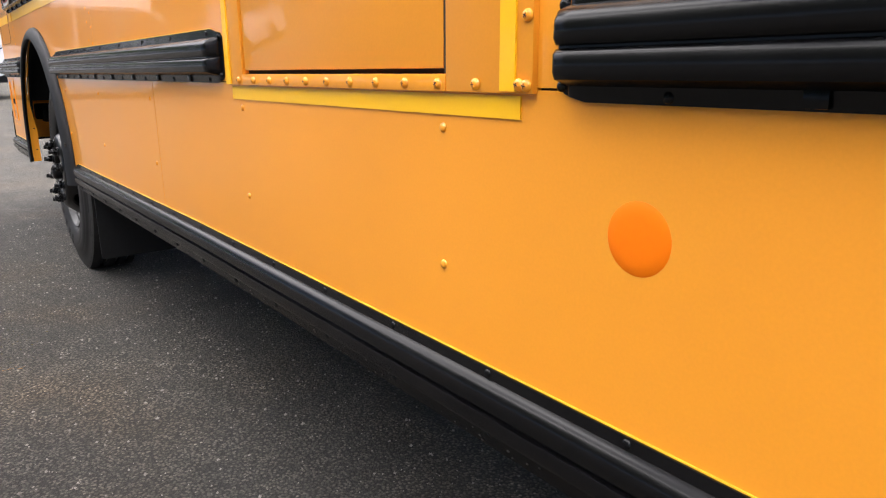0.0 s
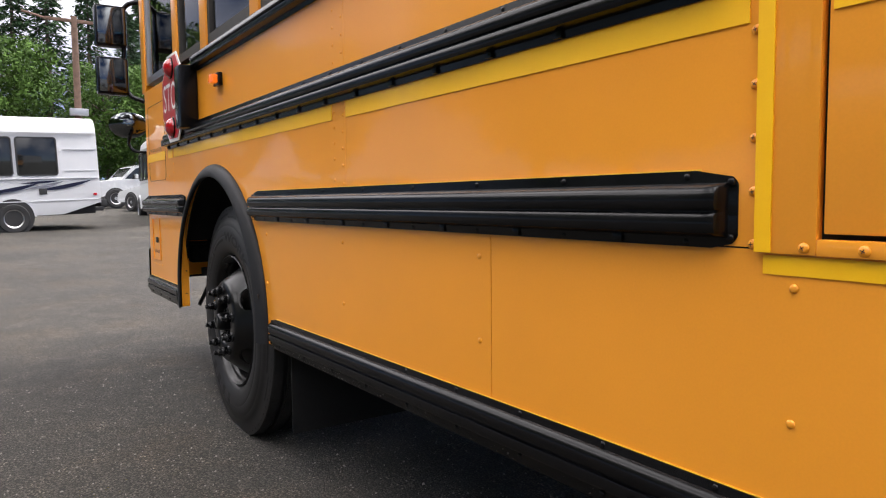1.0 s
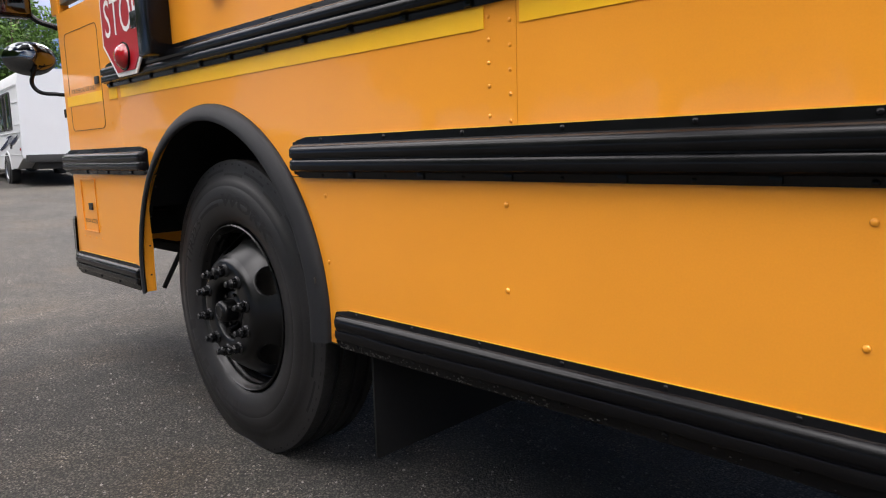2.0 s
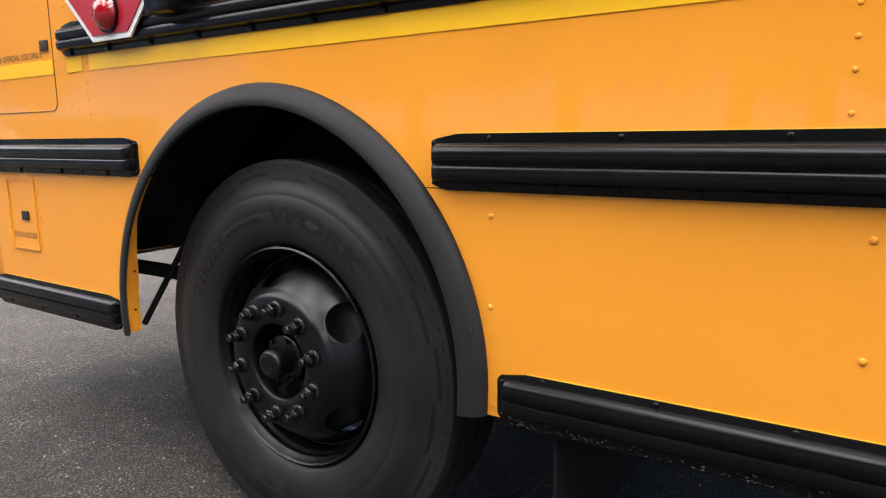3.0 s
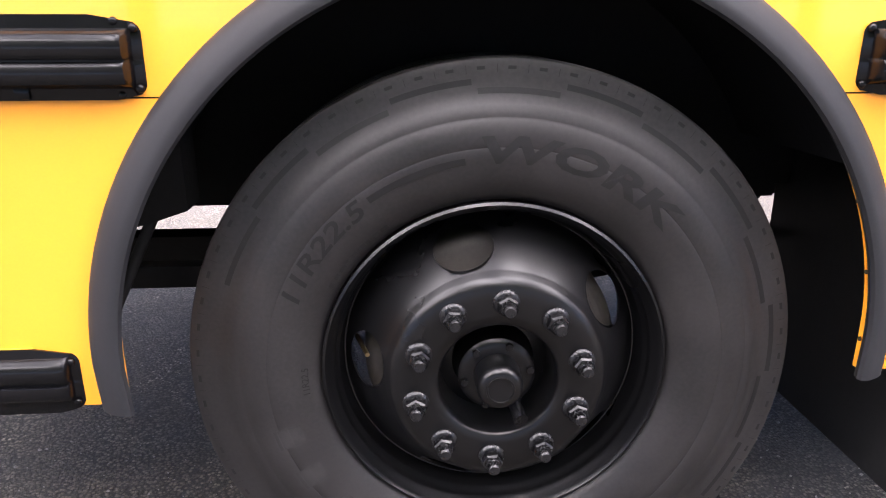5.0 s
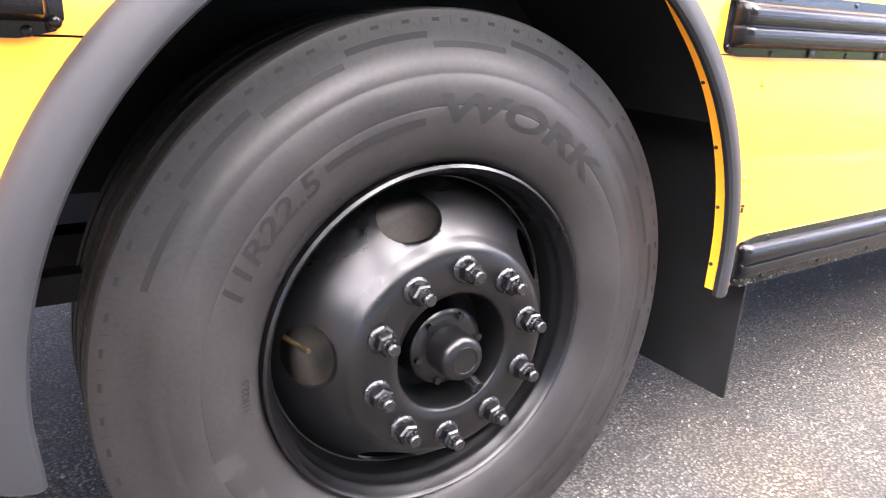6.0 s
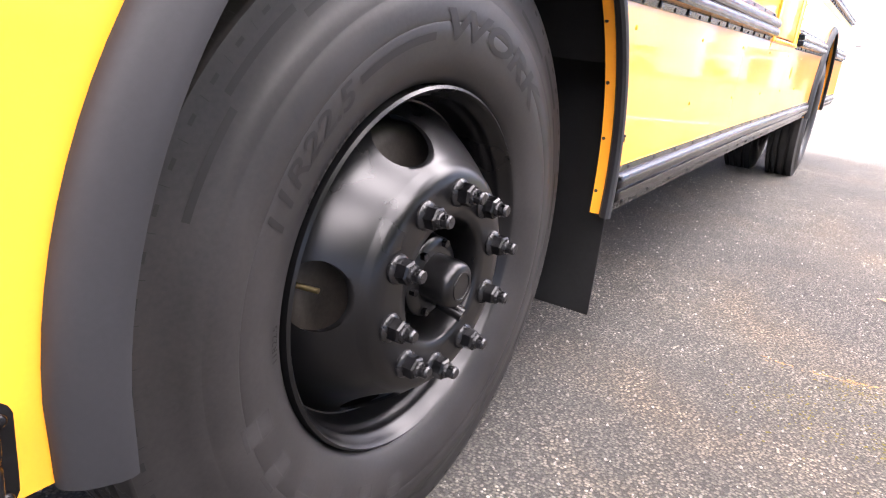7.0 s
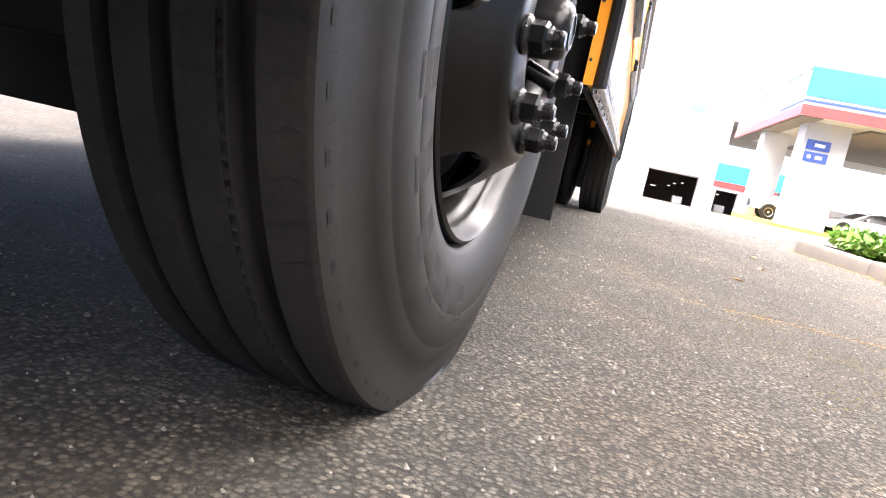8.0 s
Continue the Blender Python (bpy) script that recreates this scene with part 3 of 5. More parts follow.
def tyre_mesh(flat):
    w, r = TYRE_W, TYRE_R
    groove = 0.016
    prof = [(0.284, 0.060), (0.296, 0.040), (0.301, 0.028), (0.312, 0.016), (0.345, 0.004), (0.372, 0.0), (0.385, -0.0005), (0.388, 0.0005), (0.391, -0.0005), (0.410, 0.0015), (0.430, 0.0058), (0.4325, 0.0077), (0.4340, 0.0079), (0.452, 0.0138), (0.4535, 0.0151), (0.474, 0.0215), (0.494, 0.0250), (0.512, 0.0275), (r - 0.003, 0.0300), (r - 0.0005, 0.0335), (r, 0.0365)]
    for c, half in ((0.084, 0.0110), (0.1010, 0.0030), (0.148, 0.009), (0.198, 0.008)):
        if half < 0.004:
            prof += [(r, c - half), (r - 0.004, c - half), (r - 0.004, c + half), (r, c + half)]
            continue
        prof += [(r, c - half), (r - groove, c - half + 0.001), (r - groove, c + half - 0.001), (r, c + half)]
    prof += [(r, w - 0.028), (r - 0.010, w - 0.022), (0.45, w - 0.008), (0.38, w), (0.31, w - 0.014), (0.288, w - 0.03)]

    def bend(i, k, rr, y):
        if 25 <= k <= 28 and i % 2:
            rr = TYRE_R
        return rr, y

    bm = spin(prof, 432, bend)
    for v in bm.verts:
        if v.co.z < -flat:
            over = -flat - v.co.z
            v.co.z = -flat
            v.co.y += -0.4 * over if v.co.y < w / 2 else 0.4 * over
    bmesh.ops.translate(bm, verts=bm.verts[:], vec=(0, SIDE_Y, 0))
    for f in bm.faces:
        c = f.calc_center_median()
        if math.hypot(c.x, c.z) > TYRE_R - 0.016 and SIDE_Y + 0.0302 < c.y < SIDE_Y + w - 0.0236:
            f.material_index = 1
    return mesh_of("tyre", bm, [RUBBER, TREAD], 32)


TYRE = tyre_mesh(HUB_Z)


def sidewall_y(r):
    pts = [(0.296, 0.040), (0.301, 0.028), (0.312, 0.016), (0.345, 0.004), (0.372, 0.0), (0.391, -0.0005), (0.410, 0.0015), (0.430, 0.0058), (0.452, 0.0138), (0.474, 0.0215), (0.494, 0.0250), (0.512, 0.0275), (0.519, 0.030)]
    return SIDE_Y + float(np.interp(r, [p[0] for p in pts], [p[1] for p in pts]))


def on_sidewall(bm, r0, a0, proud=0.0015):
    """Wraps a flat drawing in x and y round the sidewall; a0: degrees from the top, clockwise as seen from outside."""
    bmesh.ops.subdivide_edges(bm, edges=[e for e in bm.edges if e.calc_length() > 0.012], cuts=2)
    bmesh.ops.triangulate(bm, faces=bm.faces[:])
    for v in bm.verts:
        r = r0 + v.co.y
        a = radians(a0) + v.co.x / r0
        v.co = (r * math.sin(a), sidewall_y(r) - proud, r * math.cos(a))
    return bm


def bars(spec):
    """Flat bars of x, y, width and height."""
    bm = bmesh.new()
    for x, y, w, h in spec:
        n = max(1, int(w / 0.012))
        for i in range(n):
            q = [bm.verts.new((x + w * (i + d) / n, y + e, 0)) for d, e in ((0, 0), (1, 0), (1, h), (0, h))]
            bm.faces.new(q)
    bmesh.ops.remove_doubles(bm, verts=bm.verts[:], dist=1e-5)
    return bm


# outer dish of the front wheel, with five hand holes
def disc_mesh():
    prof = [(0.0965, 0.120), (0.098, 0.060), (0.100, 0.040), (0.104, 0.035), (0.120, 0.034), (0.150, 0.034), (0.166, 0.035), (0.176, 0.039), (0.183, 0.046), (0.189, 0.055)]
    cone = [(0.189 + 0.072 * u, 0.055 + 0.085 * (0.75 * u + 0.25 * u * u)) for u in [i / 36 for i in range(1, 37)]]
    prof += cone + [(0.2635, 0.142), (0.266, 0.138), (0.268, 0.116), (0.2715, 0.104), (0.2725, 0.096), (0.2765, 0.093), (0.2785, 0.082), (0.2800, 0.074), (0.2838, 0.0715), (0.2870, 0.058), (0.2925, 0.052), (0.297, 0.055), (0.2985, 0.070)]
    # the flat stands out over the rim
    prof = [(r, y + float(np.interp(r, [0.189, 0.262, 0.270], [-0.012, 0.0, 0.011]))) for r, y in prof]
    segs = 400
    bm = bmesh.new()
    layer = {}
    for i in range(segs):
        a = 2 * math.pi * i / segs
        for k, (r, y) in enumerate(prof):
            layer[i, k] = bm.verts.new((r * math.sin(a), y, r * math.cos(a)))
    r_of = [p[0] for p in prof]
    holes = [radians(-14.5 + 72 * j) for j in range(5)]
    rh, ru, rv = 0.2225, 0.0515, 0.0300

    def inside(a, r):
        for h in holes:
            d = (a - h + math.pi) % (2 * math.pi) - math.pi
            u, v = d * rh / ru, (r - rh) / rv
            if u * u + v * v < 1:
                return u, v, h
        return None

    for i in range(segs):
        for k in range(len(prof) - 1):
            a = 2 * math.pi * (i + 0.5) / segs
            r = (r_of[k] + r_of[k + 1]) / 2
            if not inside(a, r):
                bm.faces.new((layer[i, k], layer[i, k + 1], layer[(i + 1) % segs, k + 1], layer[(i + 1) % segs, k]))
    bmesh.ops.delete(bm, geom=[v for v in bm.verts if not v.link_faces], context="VERTS")
    rim_edges = []
    for e in bm.edges:
        if len(e.link_faces) == 1:
            r = sum(math.hypot(v.co.x, v.co.z) for v in e.verts) / 2
            if 0.1895 < r < 0.2605:
                rim_edges.append(e)
    for v in {v for e in rim_edges for v in e.verts}:
        a, r = math.atan2(v.co.x, v.co.z), math.hypot(v.co.x, v.co.z)
        for h in holes:
            d = (a - h + math.pi) % (2 * math.pi) - math.pi
            u, w = d * rh / ru, (r - rh) / rv
            k = math.hypot(u, w)
            if 0.5 < k < 1.6:
                a2, r2 = h + d / k, rh + (r - rh) / k
                y2 = float(np.interp(r2, r_of[:47], [p[1] for p in prof[:47]]))
                v.co = (r2 * math.sin(a2), y2, r2 * math.cos(a2))
    got = bmesh.ops.extrude_edge_only(bm, edges=rim_edges)
    for v in got["geom"]:
        if isinstance(v, bmesh.types.BMVert):
            v.co.y += 0.010
    return mesh_of("wheel", bm, STEEL, 50)


def nut_mesh():
    """Serrated flange washer, hexagon and stud end."""
    bm = bmesh.new()

    def solid(rows, segs, index, teeth=0.0):
        loops = []
        for k, (r, y) in enumerate(rows):
            t = teeth if k == len(rows) - 2 else 0.0
            loops.append([bm.verts.new(((r - t * (i % 2)) * math.sin(2 * math.pi * i / segs), y, (r - t * (i % 2)) * math.cos(2 * math.pi * i / segs))) for i in range(segs)])
        for a, b in zip(loops, loops[1:]):
            for i in range(segs):
                bm.faces.new((a[i], b[i], b[(i + 1) % segs], a[(i + 1) % segs])).material_index = index
        bm.faces.new(loops[-1]).material_index = index

    solid([(0.0222, 0.0), (0.0222, -0.0035), (0.0204, -0.0070), (0.0165, -0.0085)], 44, 1, 0.0016)
    solid([(0.0182, -0.006), (0.0182, -0.024), (0.0152, -0.0272)], 6, 0)
    solid([(0.0132, -0.0268), (0.0132, -0.0310), (0.0118, -0.0325)], 22, 1, 0.001)
    solid([(0.0102, -0.032), (0.0102, -0.043), (0.0082, -0.0462)], 16, 1)
    return mesh_of("wheel_nut", bm, [NUTS, BARE], 28)


DISC, NUT = disc_mesh(), nut_mesh()
wheel = part("wheel", DISC, None, bus, "black-painted steel front wheel with ten nuts", at=pose(0.001, 0, HUB_Z, 0, 0, -1.25))
tyre = part("tyre", TYRE, None, wheel, "slightly dusty black truck tyre")
part("tyre_lettering", on_sidewall(letters("WORK", 0.088, 0.66, 0.034, 0.15, 1.24), 0.382, 20, 0.0008), RAISED, wheel)
part("tyre_lettering", on_sidewall(letters("11R22.5", 0.058, 0.75, 0.016, 0.15, 1.1), 0.367, -53, 0.0008), RAISED, wheel)
part("tyre_lettering", on_sidewall(letters("11R22.5", 0.016), 0.325, -92, 0.0015), RAISED, wheel)
for i in range(6):
    part("sidewall_bar", on_sidewall(bars([(-0.022, -0.024, 0.036, 0.048)]), 0.374, -107 - 13 * i, 0.0004), DUSTY, wheel)
for r0, a0, proud, spec in ((0.371, -21.5, 0.0010, [(-0.082, -0.006, 0.164, 0.011)]),
                            (0.318, -60, 0.001, [(0.016 * i, -0.004, 0.008 + 0.003 * (i % 3), 0.006) for i in range(9)])):
    for one in spec:
        part("sidewall_bar", on_sidewall(bars([one]), r0, a0, proud), RAISED, wheel)
for i in range(12):
    # long sunk bars, stepping in and out round the shoulder
    r0 = 0.486 if i % 2 else 0.472
    part("sidewall_bar", on_sidewall(bars([(-0.064, -0.004, 0.128, 0.009)]), r0, -62 + 16.3 * i, 0.0005), RAISED, wheel)
slits = bmesh.new()
for i in range(66):
    a = 2 * math.pi * (i + 0.32) / 66
    for da, w, r0, r1 in ((0.0, 0.0062, 0.5035, 0.5085), (0.05, 0.0004, 0.499, 0.511)):
        quad = [slits.verts.new((r * math.sin(a + da + d / r), sidewall_y(r) - 0.0006, r * math.cos(a + da + d / r))) for r, d in ((r0, -w), (r1, -w), (r1, w), (r0, w))]
        slits.faces.new(quad)
tagged(part("shoulder_siping", slits, SIPE, wheel), kind="stuff")
# fine crooked cuts across the tread ribs
cuts = bmesh.new()
for y0, y1, n, shift in ((0.038, 0.070, 88, 0.0), (0.107, 0.137, 96, 0.4), (0.160, 0.187, 96, 0.1)):
    for i in range(n):
        a = 2 * math.pi * (i + shift) / n
        line = [(a, y0), (a + 0.006, y0 + (y1 - y0) * 0.35), (a - 0.006, y0 + (y1 - y0) * 0.6), (a + 0.002, y1)]
        for (a0, p), (a1, q) in zip(line, line[1:]):
            r = TYRE_R + 0.0004
            if math.cos(a0) * r > -HUB_Z + 0.01:
                cuts.faces.new([cuts.verts.new((r * math.sin(k), SIDE_Y + y, r * math.cos(k))) for k, y in ((a0 - 0.0014, p), (a0 + 0.0014, p), (a1 + 0.0014, q), (a1 - 0.0014, q))])
tagged(part("tread_siping", cuts, SIPE, wheel, smooth=0), kind="stuff")
for i in range(10):
    a = radians(3.7 + 36 * i)
    part("wheel_nut", NUT, None, wheel, at=pose(0.1429 * math.sin(a), 0.022, 0.1429 * math.cos(a), 0, 17 * i, 0))
# hub: drum behind, carrier with bolts, oil cap
part("brake_drum", spin([(0.05, 0.122), (0.206, 0.126), (0.222, 0.134), (0.229, 0.148), (0.231, 0.19), (0.231, 0.34), (0.05, 0.34)], 64), DRUM, wheel, "brown rusted brake drum")
part("rim_barrel", spin([(0.299, 0.095), (0.286, 0.11), (0.270, 0.16), (0.262, 0.2), (0.285, 0.31), (0.299, 0.315)], 64), STEEL, wheel)
part("hub", spin([(0.0, 0.028), (0.050, 0.028), (0.062, 0.030), (0.066, 0.034), (0.067, 0.046), (0.069, 0.084), (0.073, 0.090), (0.097, 0.093)], 64), STEEL, wheel, at=pose(0, 0.016, 0))
part("hub_cap", spin([(0.0, -0.0085), (0.0205, -0.0085), (0.021, -0.0105), (0.0235, -0.0105), (0.024, -0.0085), (0.029, -0.0078), (0.0345, -0.0045), (0.0378, 0.002), (0.0388, 0.010), (0.0400, 0.047)], 64), STEEL, wheel)
for i in range(6):
    a = radians(20 + 60 * i)
    part("hub_bolt", tube((0.0565 * math.sin(a), 0.032, 0.0565 * math.cos(a)), (0.0565 * math.sin(a), 0.021, 0.0565 * math.cos(a)), 0.0068, 6), NUTS, wheel, at=pose(0, 0.016, 0))
a = radians(150)
part("grease_plug", tube((0.056 * math.sin(a), 0.045, 0.056 * math.cos(a)), (0.074 * math.sin(a), 0.004, 0.074 * math.cos(a)), 0.0125, 14), NUTS, wheel)
a = radians(-84)
part("valve_stem", tube((0.245 * math.sin(a), 0.16, 0.245 * math.cos(a)), (0.222 * math.sin(a), 0.085, 0.222 * math.cos(a)), 0.0042, 10), BRASS, wheel, "brass tyre valve stem")


def plain_wheel(x, y, z, flip=False):
    w = part("wheel", spin([(0.05, 0.12), (0.2, 0.14), (0.26, 0.15), (0.285, 0.09), (0.298, 0.083)], 48), STEEL, bus, at=pose(x, y, z, 0, 0, 180 if flip else 0))
    part("tyre", TYRE, None, w)
    return w


plain_wheel(0, WIDE, HUB_Z, True)
rz = HUB_Z + ground_z(AXLES[1])
for y in (-0.06, 0.27):
    plain_wheel(AXLES[1], y, rz)
for y in (WIDE + 0.02, WIDE - 0.31):
    plain_wheel(AXLES[1], y, rz, True)

# ---- rivets ----
for x in (0.655, 1.291, 1.954, 2.638, 3.314, 3.981):
    for z in (0.917, 0.735):
        stud(RIVET, x, z)
for z in (1.099, 1.160, 1.206, 1.252, 1.298, 1.44, 1.49, 1.54, 1.59, 1.632):
    stud(SMALL_RIVET, 1.25, z)
for z in (1.087, 1.140, 1.188, 1.236, 1.284, 1.46, 1.51, 1.56, 1.61):
    stud(SMALL_RIVET, 1.306, z)
for z in (1.089, 1.150, 1.196, 1.242, 1.299, 1.45, 1.50, 1.56, 1.61):
    stud(SMALL_RIVET, -0.729, z)
for z in (1.085, 1.18, 1.275, 1.47, 1.55):
    stud(SMALL_RIVET, -0.83, z)
stud(SMALL_RIVET, 0.66, 0.53)

def outline(x0, x1, z0, z1, w, y0, y1, r=0.02):
    """A thin rounded frame drawn on the side."""
    def loop(k):
        pts = []
        for cx, cz, s in ((x1 - r, z1 - r, 0), (x0 + r, z1 - r, 90), (x0 + r, z0 + r, 180), (x1 - r, z0 + r, 270)):
            for j in range(5):
                a = radians(s + 22.5 * j)
                pts.append((cx + (r + k) * math.cos(a), cz + (r + k) * math.sin(a)))
        return pts
    a, b = loop(0), loop(-w)
    bm = bmesh.new()
    rows = [[bm.verts.new((x, y, z)) for x, z in l] for l, y in ((a, y1), (a, y0), (b, y0), (b, y1))]
    for p, q in zip(rows, rows[1:]):
        for i in range(len(a)):
            j = (i + 1) % len(a)
            bm.faces.new((p[i], p[j], q[j], q[i]))
    return bm


# ---- emergency door in the side ----
door = part("emergency_door", box(2.676, 3.321, -0.005, 0.02, 0.9905, 1.705, 0.003), PAINT, bus, "side emergency door outlined with yellow tape")
part("door_window_frame", outline(2.676, 3.315, 1.70, 2.50, 0.075, -0.005, 0.02, 0.05), PAINT, door)
pane = part("door_window", box(2.735, 3.257, 0.004, 0.008, 1.76, 2.44), GLASS, door)
pane.visible_shadow = False
part("door_seal", box(3.321, 3.329, -0.0035, 0.002, 0.9850, 1.70), SEAL, door)
part("tape_strip", box(2.682, 3.31, -0.0075, -0.005, 1.266, 1.312), TAPE, door)
part("door_seal", box(2.659, 3.329, 0.022, 0.026, 0.970, 1.72), SEAL, door)
part("door_frame", box(2.588, 2.669, -0.008, 0.02, 0.962, 2.56, 0.003), PAINT, bus)
part("door_frame", box(3.329, 3.482, -0.008, 0.02, 0.962, 2.56, 0.003), PAINT, bus)
part("door_frame", box(2.669, 3.329, -0.009, 0.02, 0.962, 0.984, 0.003), PAINT, bus)
part("tape_strip", box(2.586, 2.609, -0.0105, -0.008, 0.964, 2.5), TAPE, bus)
part("tape_strip", box(3.432, 3.457, -0.0105, -0.008, 0.965, 2.5), TAPE, bus)
part("tape_strip", box(2.595, 3.458, -0.0022, 0.0, 0.934, 0.960), TAPE, bus)
for i in range(12):
    stud(SCREW, 2.654 + 0.0735 * i, 0.972, -0.009, bus, "screw")
for i in range(18):
    stud(SCREW, 2.579, 0.973 + 0.0727 * i, -0.001, bus, "screw")
    stud(SCREW, 3.474, 0.971 + 0.0727 * i, -0.0085, bus, "screw")
part("reflector", dome(0.0375, 0.003, 40), REFLECTOR, bus, "round orange reflector", at=pose(3.625, 0, 0.828))

# ---- hatches and fittings ahead of the front wheel ----
def lettering(text, x, z, size, parent, mat=PRINT, y=-0.0012):
    bm = letters(text, size)
    for v in bm.verts:
        v.co = (x + v.co.x, y, z + v.co.y)
    return part("lettering", bm, mat, parent, smooth=0)


hatch = part("access_hatch", outline(-1.325, -0.910, 1.162, 1.60, 0.0022, -0.0015, 0.001, 0.03), SEAL, bus)
part("latch", box(-0.976, -0.932, -0.008, 0, 1.349, 1.381, 0.003), SEAL, hatch)
lettering("FOR OFFICIAL USE ONLY", -1.135, 1.338, 0.028, hatch)
panel = part("fluid_hatch", outline(-1.300, -1.112, 0.698, 0.944, 0.005, -0.005, 0.001, 0.008), PAINT, bus)
part("latch", box(-1.208, -1.166, -0.008, 0, 0.801, 0.833, 0.003), SEAL, panel)
lettering("FLUID ACCESS", -1.203, 0.748, 0.026, panel)
for x in (-1.32, -1.25, -1.165, -1.092):
    stud(SMALL_RIVET, x, 0.672, 0, panel)
    stud(SMALL_RIVET, x, 0.955, 0, panel)
for z in (0.73, 0.82, 0.90):
    stud(SMALL_RIVET, -1.092, z, 0, panel)
    stud(SMALL_RIVET, -1.32, z, 0, panel)
marker = part("marker_lamp", box(0.110, 0.183, -0.020, 0, 1.526, 1.580, 0.004), BLACK, bus, "amber side marker lamp")
part("lens", box(0.120, 0.178, -0.046, -0.018, 1.534, 1.572, 0.008), AMBER_LIT, marker)

# ---- folded stop arm ----
def octagon(r, y0, y1):
    bm = tube((0, y0, 0), (0, y1, 0), r / math.cos(math.pi / 8), 8)
    bmesh.ops.rotate(bm, verts=bm.verts[:], cent=(0, 0, 0), matrix=Matrix.Rotation(radians(22.5), 3, "Y"))
    return bm


SX, SZ, SY = -0.52, 1.558, -0.042
sign = part("stop_arm", octagon(0.215, 0.0, 0.006), WHITE, bus, "red octagonal stop sign folded against the side", at=pose(SX, SY, SZ, 0, 0, 0), smooth=20)
part("sign_face", octagon(0.200, -0.003, 0.0), RED, sign, smooth=20)
bm = letters("STOP", 0.20)
for v in bm.verts:
    v.co = (v.co.x * 0.72, -0.0045, v.co.y)
part("lettering", bm, WHITE, sign, smooth=0)
for s in (-1, 1):
    part("lamp_base", tube((0, 0.0, s * 0.146), (0, -0.010, s * 0.146), 0.052, 24), BLACK, sign)
    part("lamp", spin([(0.0, -0.040), (0.022, -0.037), (0.038, -0.026), (0.047, -0.010), (0.048, -0.002)], 24), REDLENS, sign, at=pose(0, 0, s * 0.146))
part("stop_arm_box", box(-0.30, -0.20, -0.085, 0.0, 1.38, 1.67, 0.012), BLACK, bus)
part("stop_arm_bracket", box(-0.44, -0.295, -0.048, -0.002, 1.50, 1.56, 0.004), BLACK, bus)

# ---- mirrors at the front corner ----
def bent_pipe(points, r, segs=10):
    cu = bpy.data.curves.new("pipe", "CURVE")
    cu.dimensions, cu.bevel_depth, cu.bevel_resolution = "3D", r, 3
    sp = cu.splines.new("BEZIER")
    sp.bezier_points.add(len(points) - 1)
    for b, p in zip(sp.bezier_points, points):
        b.co = p
        b.handle_left_type = b.handle_right_type = "AUTO"
    ob = bpy.data.objects.new("pipe", cu)
    scene.collection.objects.link(ob)
    me = bpy.data.meshes.new_from_object(ob.evaluated_get(bpy.context.evaluated_depsgraph_get()))
    bpy.data.objects.remove(ob)
    bm = bmesh.new()
    bm.from_mesh(me)
    bpy.data.meshes.remove(me)
    return bm


arm = part("mirror_arm", bent_pipe([(-1.53, 0.04, 2.28), (-1.57, -0.06, 2.24), (-1.59, -0.07, 2.0), (-1.58, -0.06, 1.72), (-1.53, 0.04, 1.66)], 0.014), BLACK, bus)
for z0, z1 in ((1.99, 2.24), (1.70, 1.93)):
    shell = part("mirror", box(-1.63, -1.55, -0.235, -0.055, z0, z1, 0.02), BLACK, arm)
    part("mirror_glass", box(-1.552, -1.546, -0.222, -0.068, z0 + 0.015, z1 - 0.015, 0.004), CHROME, arm)
cross = part("crossview_mirror", spin([(0.0, -0.07), (0.05, -0.062), (0.09, -0.036), (0.108, 0.0), (0.10, 0.02), (0.0, 0.025)], 32), CHROME, bus, at=pose(-1.78, -0.03, 1.54, 12, 0, 75) @ Matrix.Diagonal((1.1, 0.7, 0.78, 1.0)))
part("crossview_arm", bent_pipe([(-1.73, -0.02, 1.50), (-1.76, -0.03, 1.40), (-1.68, 0.06, 1.36), (-1.57, 0.14, 1.36)], 0.010), BLACK, bus)


# ---- a white shuttle bus, parked twice ----
WHITE_BODY = material("white_coach_paint", (0.58, 0.59, 0.60), 0.35, coat=0.15, vary=0.04, scale=1.5, fine=90)
TINTED = material("tinted_glass", (0.012, 0.014, 0.014), 0.06, coat=0.4, vary=0.3, scale=2, bump=0.0)
DECAL = material("dark_blue_decal", (0.012, 0.015, 0.035), 0.6, spec=0.15)
GREY_DECAL = material("grey_decal", (0.20, 0.21, 0.24), 0.35)
HUBCAP = material("bright_wheel", (0.45, 0.45, 0.45), 0.3, metal=0.9, vary=0.2, scale=20)
CAR_TYRE = material("car_tyre", (0.02, 0.02, 0.02), 0.7)
LAMPS = material("clear_lamp", (0.7, 0.7, 0.72), 0.1, coat=0.6)


